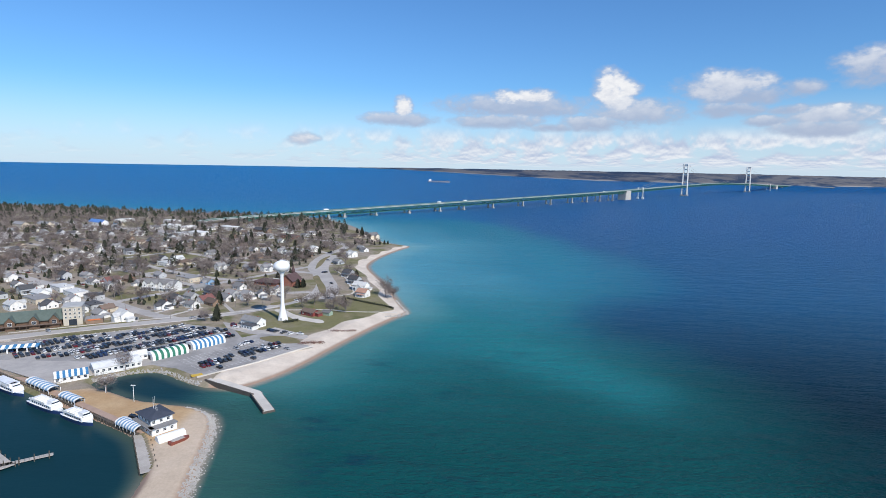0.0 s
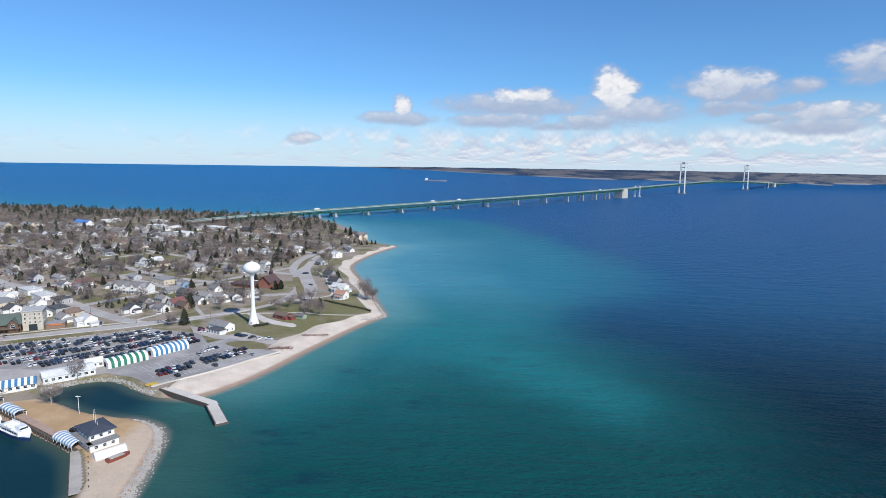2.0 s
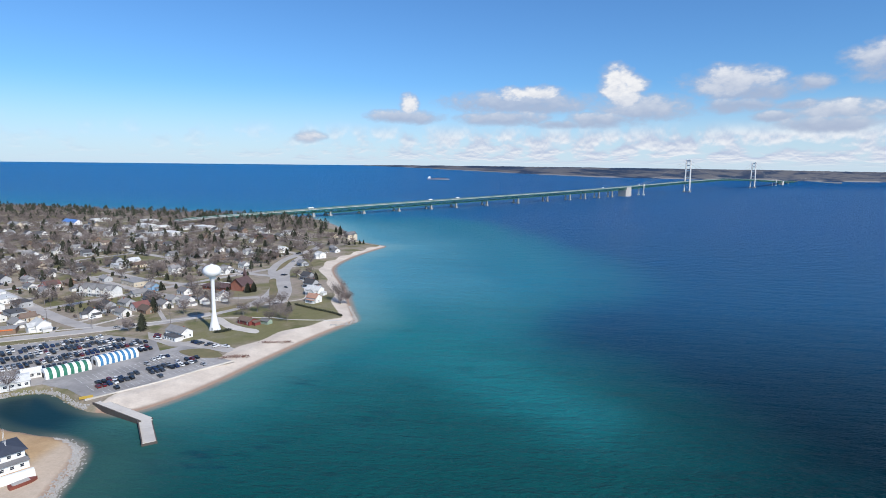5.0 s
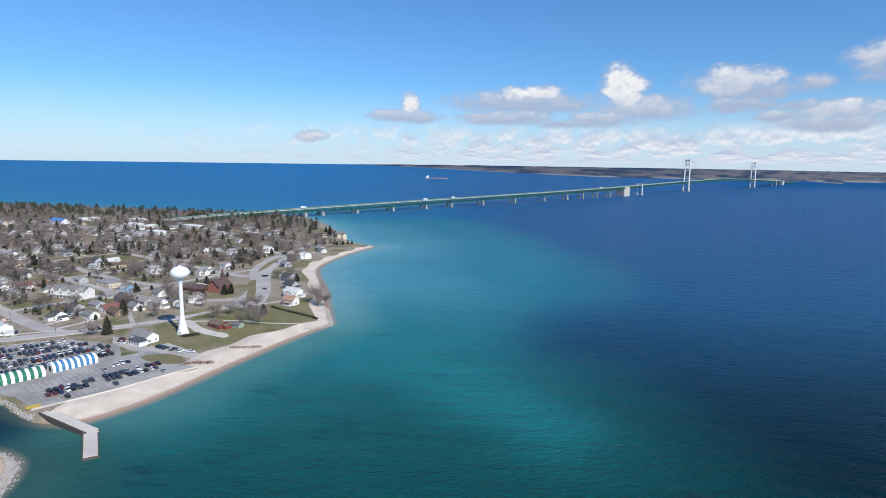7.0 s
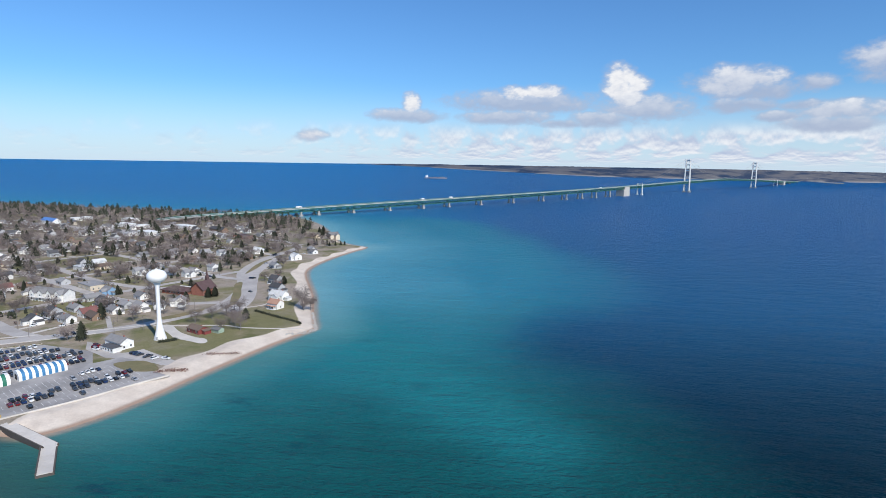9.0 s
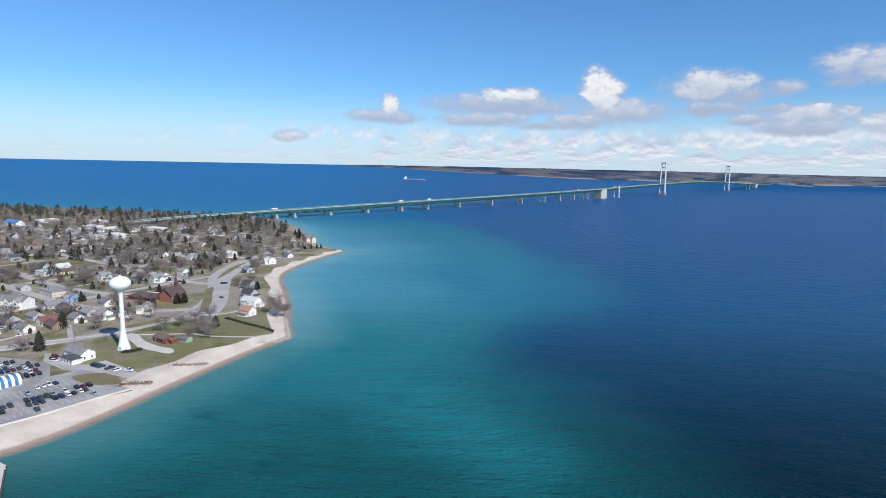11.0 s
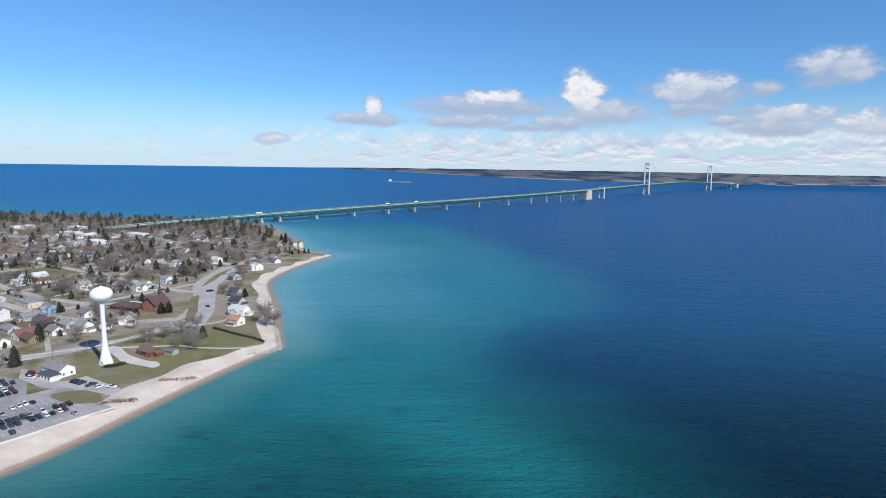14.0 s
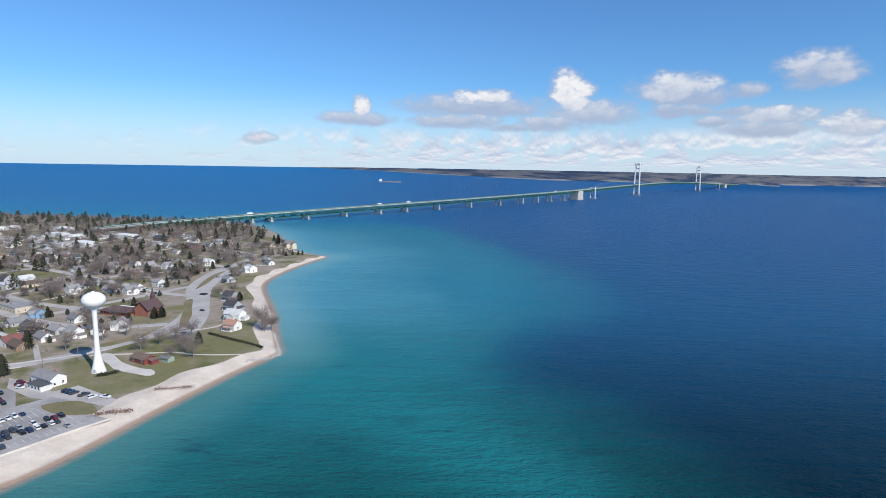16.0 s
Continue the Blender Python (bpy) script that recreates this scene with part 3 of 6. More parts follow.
PIERS = [-2516, -2440, -2362, -2304, -2257, -2156, -2038, -1916, -1812, -1669, -1504, -1330, -1179, -1066, -959, -845, -716]
for a, b in zip(PIERS[:-1], PIERS[1:]):
    truss_span(a, b, 8.5 if b < -2200 else 12.0)
    deck_strip(a, b, 6)
deck_strip(-2610, -2516, 4)
part("approach_girder", strip([[deck_at(v, y, z) for y, z in ((-9, -3.6), (9, -3.6), (9, -1.8), (-9, -1.8))] for v in (-2610, -2580, -2550, -2516)]), concrete, bridge, "pale concrete approach girder")
for a, b in ((-716, -549), (-549, 0), (0, 579), (579, 1158), (1158, 1707), (1707, 1880), (1880, 2070), (2070, 2260)):
    truss_span(a, b, 11.5)
    deck_strip(a, b, 12)


def pier(s, low=False):
    """Two concrete shafts on a plinth, joined by a cap."""
    p, sh = deck_at(s), Shape()
    h = p.z - 12.5 if s > -2200 else p.z - 9
    rz = math.atan2(BD.y, BD.x)
    az_p = np.degrees(np.arctan2(p.x, p.y))
    base = float(lake_height(np.hypot(p.x, p.y) / reach(az_p), az_p)) if s > 1800 else 0.0
    for side in (-9.5, 9.5):
        q = deck_at(s, side)
        sh.box(q.x, q.y, base - 4, 7.5, 7.5, 7.5, rz)
        sh.box(q.x, q.y, base + 3.5, 4.6, 4.6, max(1.0, h - base - 4.0), rz, taper=0.85)
    sh.box(p.x, p.y, h - 2.0, 4.2, 24, 2.2, rz)
    part("bridge_pier", sh, concrete, bridge, "pale concrete bridge pier")


for s in PIERS[:-1] + [1990, 2120]:
    pier(s)
for s in (-2600, -2560):
    pier(s)
rz_b = math.atan2(BD.y, BD.x)
for s, w in ((-706, 34), (1885, 34)):          # the anchorages
    p, sh = deck_at(s), Shape()
    sh.box(p.x, p.y, -4, 44, 36, p.z + 1.0, rz_b, taper=0.94)
    sh.box(p.x - BD.x * 26, p.y - BD.y * 26, -4, 14, 36, p.z - 9, rz_b)
    part("anchorage", sh, material("anchor_concrete", (0.47, 0.45, 0.41), 0.85, vary=0.15, scale=0.05), bridge, "massive pale concrete cable anchorage")
for s in (-549, 1707):                          # bents that bend the cable
    sh = Shape()
    for side in (-11, 11):
        q = deck_at(s, side)
        sh.box(q.x, q.y, -3, 9, 9, 9, rz_b)
        sh.box(q.x, q.y, 6, 5, 4, q.z + 1, rz_b, taper=0.9)
    part("cable_bent", sh, ivory, bridge)
for s in (0, 1158):                             # the towers
    sh, foot = Shape(), Shape()
    p = deck_at(s)
    foot.box(p.x, p.y, -4, 22, 38, 7, rz_b)
    for side in (-1, 1):
        lo, hi = B0 + BD * s + BN * side * 14.0, B0 + BD * s + BN * side * 10.5
        sh.beam((lo.x, lo.y, 2), (hi.x, hi.y, 168), 5.2, 6.5)
        sh.beam((hi.x, hi.y, 164), (hi.x, hi.y, 169.5), 6.2, 7.5)
        foot.box(lo.x, lo.y, 3, 12, 11, 5, rz_b)
    for z, t in ((45, 5), (78, 5), (112, 6), (140, 5), (163, 8)):
        w = 14 - 3.5 * z / 168
        a, b = B0 + BD * s + BN * w, B0 + BD * s - BN * w
        sh.beam((a.x, a.y, z), (b.x, b.y, z), 3.2, t)
    for z0, z1 in ((10, 43),):
        a, b = B0 + BD * s + BN * 13, B0 + BD * s - BN * 13
        sh.beam((a.x, a.y, z0), (b.x, b.y, z1), 1.6)
        sh.beam((b.x, b.y, z0), (a.x, a.y, z1), 1.6)
    part("bridge_tower", sh, ivory, bridge, "ivory steel portal tower")
    part("tower_foot", foot, concrete, bridge)
for side in (-10.5, 10.5):                      # main cables and hangers
    pts = []
    for s in np.linspace(-700, 1870, 120):
        if s < 0:
            z = np.interp(s, [-700, -549, 0], [40, 47, 168]) - 30 * (max(0, s + 549) / 549) * (1 - max(0, s + 549) / 549)
        elif s > 1158:
            v = (1707 - s) / 549
            z = np.interp(s, [1158, 1707, 1870], [168, 47, 42]) - 30 * max(0, v) * (1 - max(0, v))
        else:
            z = 70.5 + 97.5 * ((s - 579) / 579) ** 2
        q = B0 + BD * s + BN * side
        pts.append((q.x, q.y, z))
    part("main_cable", Shape().tube(pts, [0.34] * len(pts), 6), concrete, bridge, "pale main cable")
    hang = Shape()
    for s in np.arange(-520, 1690, 24):
        q, d = B0 + BD * float(s) + BN * side, deck_at(float(s))
        z = float(np.interp(s, np.linspace(-700, 1870, 120), [p[2] for p in pts]))
        if z > d.z + 2:
            hang.beam((q.x, q.y, d.z), (q.x, q.y, z), 0.06)
    tagged(part("hangers", hang, concrete, bridge), kind="stuff")

# ---- water tower ----
white_paint = material("white_tank_paint", (0.80, 0.80, 0.79), 0.4, vary=0.05, scale=0.1)
tower = thing("water_tower", pose(-180, 400.7, 3.0), "white single-pedestal water tower with a flattened ball tank", "water tower")
part("pedestal", Shape().lathe([(4.1, -0.4), (3.9, 0.6), (3.0, 3.6), (2.3, 6.8), (1.75, 10), (1.4, 13.5), (1.28, 20), (1.28, 34.6), (1.7, 36.6), (2.6, 37.9)], 32), white_paint, tower, smooth=True)
ball = [(2.4, 37.6)] + [(6.15 * math.cos(a), 42.0 + 4.5 * math.sin(a)) for a in np.linspace(-1.15, 1.5, 18)]
part("tank", Shape().lathe(ball, 40), white_paint, tower, smooth=True)
top = Shape()
top.lathe([(0.8, 46.3), (0.8, 46.9), (0.3, 47.1)], 12)
top.tube([(0.9, 0, 46.4), (0.9, 0, 48.4)], [0.06, 0.05])
part("hatch_and_mast", top, white_paint, tower)
part("door", Shape().box(0, -3.65, 0.0, 1.2, 0.5, 2.3), material("grey_door", (0.4, 0.42, 0.44), 0.5), tower)

# ---- materials of the town ----
tar = material("street_asphalt", (0.42, 0.39, 0.365), 0.9, vary=0.25, scale=0.16, color2=(0.34, 0.318, 0.30))
lot_tar = material("car_park_asphalt", (0.25, 0.238, 0.23), 0.9, vary=0.3, scale=0.16, color2=(0.37, 0.35, 0.335))
paving = material("pale_concrete", (0.56, 0.52, 0.47), 0.85, vary=0.15, scale=0.2)
line_white = material("road_paint", (0.7, 0.7, 0.68), 0.7, vary=0.2)
turf = material("verge_turf", (0.165, 0.15, 0.08), 0.95, vary=0.3, scale=0.25, color2=(0.23, 0.185, 0.11), spec=0.15)
glass = material("window_glass", (0.03, 0.04, 0.055), 0.12, vary=0.2)
trim = material("white_trim", (0.78, 0.78, 0.76), 0.6, vary=0.06)
timber = material("dark_timber", (0.14, 0.085, 0.055), 0.75, vary=0.25)
deck_wood = material("weathered_dock_wood", (0.42, 0.385, 0.35), 0.85, vary=0.25, scale=0.5)
pile_wood = material("dark_piles", (0.10, 0.085, 0.07), 0.9, vary=0.3)
stone_mat = material("riprap_limestone", (0.37, 0.355, 0.335), 0.9, vary=0.35, scale=0.6, bump=0.1)
bark = material("grey_bark", (0.19, 0.165, 0.15), 0.95, vary=0.25)
twig = material("bare_twigs", (0.205, 0.170, 0.158), 0.95, vary=0.2, random_tint=0.3, spec=0.1)
needle = material("conifer_needles", (0.046, 0.052, 0.035), 0.9, vary=0.3, random_tint=0.35, spec=0.2)
chrome = material("tyre_rubber", (0.02, 0.02, 0.02), 0.8, vary=0.2)
WALLS = {
    "white": material("white_siding", (0.76, 0.75, 0.72), 0.65, vary=0.08, random_tint=0.06),
    "cream": material("cream_siding", (0.62, 0.54, 0.42), 0.7, vary=0.1, random_tint=0.1),
    "gray": material("grey_siding", (0.42, 0.43, 0.44), 0.7, vary=0.1, random_tint=0.15),
    "blue": material("light_blue_siding", (0.22, 0.36, 0.52), 0.65, vary=0.08),
    "brown": material("brown_siding", (0.24, 0.16, 0.11), 0.75, vary=0.15, random_tint=0.15),
    "brick": material("red_brick", (0.30, 0.12, 0.085), 0.85, vary=0.2, scale=1.5),
    "red": material("barn_red_siding", (0.22, 0.05, 0.045), 0.75, vary=0.15),
    "stone": material("beige_stone", (0.50, 0.45, 0.37), 0.85, vary=0.15),
    "timber": timber,
}
ROOFS = {
    "dark": material("charcoal_shingles", (0.075, 0.075, 0.08), 0.9, vary=0.2, random_tint=0.2),
    "gray": material("grey_shingles", (0.23, 0.225, 0.225), 0.9, vary=0.15, random_tint=0.3),
    "light": material("pale_grey_shingles", (0.50, 0.50, 0.49), 0.85, vary=0.12, random_tint=0.15),
    "brown": material("brown_shingles", (0.16, 0.115, 0.09), 0.9, vary=0.2, random_tint=0.2),
    "red": material("dull_red_shingles", (0.20, 0.085, 0.075), 0.9, vary=0.15),
    "orange": material("orange_shingles", (0.42, 0.24, 0.17), 0.9, vary=0.15),
    "green": material("green_metal_roof", (0.10, 0.13, 0.112), 0.7, vary=0.2),
    "maroon": material("maroon_shingles", (0.10, 0.06, 0.06), 0.9, vary=0.15),
    "white": material("white_membrane_roof", (0.74, 0.74, 0.72), 0.7, vary=0.08),
    "blue": material("blue_metal_roof", (0.10, 0.24, 0.55), 0.5, vary=0.1),
    "navy": material("navy_shingles", (0.05, 0.06, 0.085), 0.85, vary=0.2),
}


# ---- roads and car parks ----
def ribbon(name, pts, width, mat, lift, label, category, thick=0.25):
    c = smooth_line(pts, 6)
    t = np.gradient(c, axis=0)
    t /= np.linalg.norm(t, axis=1)[:, None]
    nrm = np.stack([-t[:, 1], t[:, 0]], -1)
    sh, vs = Shape(), []
    zz = ground_height(c[:, 0], c[:, 1]) + lift
    for p, n, z in zip(c, nrm, zz):
        a, b = p + n * width / 2, p - n * width / 2
        vs += [(a[0], a[1], z), (b[0], b[1], z), (b[0], b[1], z - thick), (a[0], a[1], z - thick)]
    fs = []
    for k in range(len(c) - 1):
        i, j = 4 * k, 4 * k + 4
        fs += [(i, j, j + 1, i + 1), (i + 1, j + 1, j + 2, i + 2), (i + 3, i, j, j + 3)][:3]
    sh.raw(vs, fs)
    return tagged(new(name, sh.mesh(name, mat)), label, category, kind="structure")


def plate(name, pts, mat, lift, label, category, n=1):
    """A flat slab over a closed outline, lying on the ground."""
    c = smooth_line(pts, n, True) if n > 1 else np.array(pts, float)
    m = len(c)
    z = 3.0 + lift
    sh = Shape()
    sh.raw([(p[0], p[1], z) for p in c] + [(p[0], p[1], z - 0.4) for p in c], [tuple(range(m))] + [(i, m + i, m + (i + 1) % m, (i + 1) % m) for i in range(m)])
    return tagged(new(name, sh.mesh(name, mat)), label, category, kind="structure")


MAIN = [(-620, 190), (-440, 268), (-347, 328), (-311, 354), (-250, 395), (-222, 418), (-201, 446), (-186, 482), (-191, 530), (-210, 580), (-234, 630), (-246, 690), (-247, 745), (-242, 790), (-249, 830), (-288, 873), (-360, 905)]
ROADS = [
    ("road", MAIN, 11.0, "grey asphalt shore road through the town"),
    ("road_boulevard", [(-170, 474), (-170, 492), (-180, 528), (-200, 575), (-220, 626), (-230, 674), (-237, 727)], 13.0, "wide grey asphalt boulevard beside the green"),
    ("street_cross", [(-900, 730), (-485, 509), (-421, 480), (-340, 430), (-287, 400), (-252, 388)], 10.0, "straight grey town street"),
    ("street_up", [(-345, 428), (-309, 497), (-282, 550), (-236, 640)], 8.0, "narrow grey side street"),
    ("street_mid", [(-212, 592), (-255, 606), (-309, 640), (-420, 700), (-700, 850)], 8.5, "narrow grey side street"),
    ("street_low", [(-192, 500), (-240, 488), (-300, 505), (-410, 562), (-700, 715)], 8.5, "narrow grey side street"),
    ("street_far", [(-247, 745), (-330, 790), (-480, 870), (-900, 1050)], 8.5, "narrow grey side street"),
    ("street_diagonal", [(-700, 748), (-551, 675), (-463, 630), (-412, 598), (-371, 574), (-337, 557), (-285, 541), (-262, 548)], 8.0, "narrow grey side street"),
    ("street_west", [(-435, 487), (-370, 610), (-300, 770), (-250, 850)], 8.0, "narrow grey side street"),
    ("street_outer", [(-540, 536), (-455, 720), (-380, 900), (-330, 1000)], 8.0, "narrow grey side street"),
    ("street_hill", [(-660, 610), (-560, 820), (-500, 1010)], 8.0, "narrow grey side street"),
    ("street_bridge", [(-1000, 900), (-800, 960), (-560, 1010), (-360, 905)], 10.0, "grey asphalt road near the bridge"),
]
for i, (name, pts, w, label) in enumerate(ROADS):
    ribbon(name, pts, w, tar, 0.05 + 0.006 * i, label, "road")
for i, pts in enumerate(([(-640, 173), (-450, 258), (-352, 317), (-316, 344), (-255, 385), (-229, 405)], [(-203, 428), (-181, 432), (-155, 437), (-140, 434), (-113, 436), (-99, 444)],
                         [(-178, 480), (-152, 500), (-165, 540), (-186, 590), (-205, 620)], [(-352, 338), (-300, 374), (-264, 396)], [(-148, 359), (-163, 367), (-180, 376)],
                         [(-200, 440), (-216, 424), (-250, 402)])):
    ribbon("footpath", pts, 1.8 if i != 4 else 9.0, paving if i != 4 else tar, 0.14 if i != 4 else 0.04, "pale concrete footpath" if i != 4 else "grey asphalt drive", "path")
plate("car_park_west", [(-312, 288), (-338, 317), (-244, 378), (-205, 371), (-190, 352), (-206, 330), (-226, 303), (-238, 297), (-262, 292)], lot_tar, 0.035, "large asphalt car park full of cars", "car park")
plate("car_park_east", [(-226, 303), (-206, 330), (-190, 352), (-181, 364), (-166, 360), (-150, 346), (-137, 341), (-161, 304), (-182, 279), (-200, 289), (-218, 293)], lot_tar, 0.055, "asphalt car park beside the beach", "car park")
plate("forecourt", [(-312, 288), (-262, 292), (-240, 297), (-226, 303), (-218, 293), (-243, 270), (-252, 258), (-298, 275)], tar, 0.075, "grey asphalt forecourt by the ferry quay", "forecourt")
plate("drive_by_tower", [(-181, 412), (-172, 404), (-158, 399), (-149, 396), (-147, 400), (-152, 406), (-160, 408), (-176, 417), (-192, 432), (-198, 428)], paving, 0.05, "pale concrete turning place on the lawn", "drive", 3)
plate("house_yard", [(-212, 374), (-190, 362), (-165, 360), (-147, 355), (-146, 360), (-160, 369), (-178, 376), (-186, 371), (-208, 384), (-222, 388)], tar, 0.045, "grey asphalt yard beside a white house", "yard")
for pts in ([(-178, 494), (-185, 505), (-203, 548), (-214, 572), (-211, 581), (-197, 550), (-186, 527), (-177, 499)], [(-227, 622), (-231, 634), (-239, 668), (-242, 700), (-239, 720), (-236, 690), (-229, 650)],
            [(-205, 444), (-196, 458), (-191, 474), (-195, 476), (-203, 462), (-210, 450)]):
    plate("median", pts, turf, 0.22, "grass median between the lanes", "median", 3)
for pts in ([(-178, 353), (-165, 360), (-151, 353), (-148, 346), (-162, 344)],):
    plate("grass_bed", pts, turf, 0.2, "worn grass bed at the end of the car park", "grass", 4)


plate("gravel_lot", [(-960, 880), (-866, 873), (-814, 867), (-733, 783), (-735, 735), (-860, 742), (-980, 800)], paving, 0.04, "pale bare gravel lot behind the houses", "lot")
plate("store_lot", [(-690, 985), (-610, 960), (-545, 938), (-560, 915), (-640, 935), (-705, 955)], tar, 0.036, "grey asphalt lot before the stores", "lot")


# bay lines of the car parks
def bay_lines(o, ang_deg, rows, u0, u1, inside):
    sh = Shape()
    c, s = math.cos(radians(ang_deg)), math.sin(radians(ang_deg))
    for v in rows:
        for u in np.arange(u0, u1, 2.75):
            x, y = o[0] + u * c - v * s, o[1] + u * s + v * c
            if in_poly(x, y, inside):
                sh.box(x, y, 3.06, 0.14, 4.6, 0.012, radians(ang_deg))
    return sh


def in_poly(x, y, poly):
    hit = False
    for (ax, ay), (bx, by) in zip(poly, poly[1:] + poly[:1]):
        if (ay > y) != (by > y) and x < (bx - ax) * (y - ay) / (by - ay) + ax:
            hit = not hit
    return hit


WEST_IN = [(-305, 291), (-330, 315), (-244, 373), (-208, 367), (-196, 352), (-212, 334), (-233, 308), (-262, 296)]
EAST_IN = [(-214, 296), (-199, 319), (-187, 342), (-178, 357), (-166, 354), (-142, 339), (-163, 308), (-182, 284), (-200, 293)]
tagged(new("bay_lines", bay_lines((-178, 284), 57, (3, 11.5, 17, 27.5, 33), 0, 62, EAST_IN).mesh("bay_lines", line_white)), "white painted lines of the parking bays", "road marking", kind="structure")


for k in range(9):
    u0 = k * 11.5
    bx, by = -330 + 0.82 * u0 + 1.2, 321 + 0.572 * u0
    plate("planting_bed", [(bx, by), (bx + 7.5, by + 5.2), (bx + 6.2, by + 7.0), (bx - 1.3, by + 1.8)], paving, 0.14, "kerbed planting bed beside the car park", "planting bed")
    plate("bed_turf", [(bx + 0.2, by + 0.6), (bx + 7.0, by + 5.3), (bx + 6.0, by + 6.5), (bx - 0.8, by + 1.8)], turf, 0.2, "worn turf in a kerbed bed", "planting bed")


# ---- houses ----
def window_mesh(w, h):
    key = f"window_{w:.1f}_{h:.1f}"
    if key not in bpy.data.meshes:
        sh = Shape()
        sh.box(0, 0, 0, w, 0.16, h, mi=0)
        sh.box(0, -0.075, 0.12, w - 0.24, 0.04, h - 0.24, mi=1)
        sh.box(0, -0.105, h / 2 - 0.04, w - 0.2, 0.03, 0.08, mi=0)
        me = sh.mesh(key, [trim, glass])
        me.name = key
    return bpy.data.meshes[key]


def gable(sh, w, d, z, rise, over=0.5, thick=0.22):
    """A gabled roof of two slabs, ridge along x."""
    for sgn in (-1, 1):
        ye, ze = sgn * (d / 2 + over), z - over * rise / (d / 2)
        a = [(-w / 2 - over, ye, ze), (w / 2 + over, ye, ze), (w / 2 + over, 0, z + rise), (-w / 2 - over, 0, z + rise)]
        b = [(x, y, zz + thick) for x, y, zz in a]
        f = [(0, 1, 2, 3), (7, 6, 5, 4), (0, 4, 5, 1), (1, 5, 6, 2), (2, 6, 7, 3), (3, 7, 4, 0)]
        sh.raw(a + b, f if sgn < 0 else [tuple(reversed(q)) for q in f])


def hip(sh, w, d, z, rise, over=0.6, cx=0.0, cy=0.0):
    a, b = w / 2 + over, d / 2 + over
    r = max(w / 2 - d / 2, 0.3)
    sh.raw([(cx - a, cy - b, z), (cx + a, cy - b, z), (cx + a, cy + b, z), (cx - a, cy + b, z), (cx - r, cy, z + rise), (cx + r, cy, z + rise),
            (cx - a, cy - b, z - 0.25), (cx + a, cy - b, z - 0.25), (cx + a, cy + b, z - 0.25), (cx - a, cy + b, z - 0.25)],
           [(0, 1, 5, 4), (2, 3, 4, 5), (1, 2, 5), (3, 0, 4), (6, 7, 1, 0), (7, 8, 2, 1), (8, 9, 3, 2), (9, 6, 0, 3), (9, 8, 7, 6)])


def body(w, d, h, rise=0.0, base=-0.6):
    """Walls, with pointed gable ends where there is a rise."""
    sh = Shape().box(0, 0, base, w, d, h - base)
    if rise:
        for sx in (-1, 1):
            x = sx * w / 2
            y0 = x - sx * 0.2
            tri = [(x, -d / 2, h), (x, d / 2, h), (x, 0, h + rise), (y0, -d / 2, h), (y0, d / 2, h), (y0, 0, h + rise)]
            f = [(0, 1, 2), (5, 4, 3), (1, 4, 5, 2), (0, 2, 5, 3)]
            sh.raw(tri, f if sx > 0 else [tuple(reversed(q)) for q in f])
    return sh


def windows_on(ob, w, d, h, storeys, far):
    ww, wh = (1.3, 1.5)
    for st in range(storeys):
        z = 0.9 + st * 2.8
        if z + wh > h:
            break
        for sgn, span, rot in ((-1, w, 0), (1, w, 180), (1, d, 90), (-1, d, -90)):
            n = max(1, int(span // (4.2 if not far else 5.5)))
            for k in range(n):
                if st == 0 and rot == 0 and k == n // 2:
                    continue
                t = (k + 0.5) / n * span - span / 2
                m = pose(t, sgn * d / 2, z, 0, 0, rot) if rot in (0, 180) else pose(sgn * w / 2, t, z, 0, 0, rot)
                q = part("window", window_mesh(ww, wh), None, ob)
                q.matrix_local = m


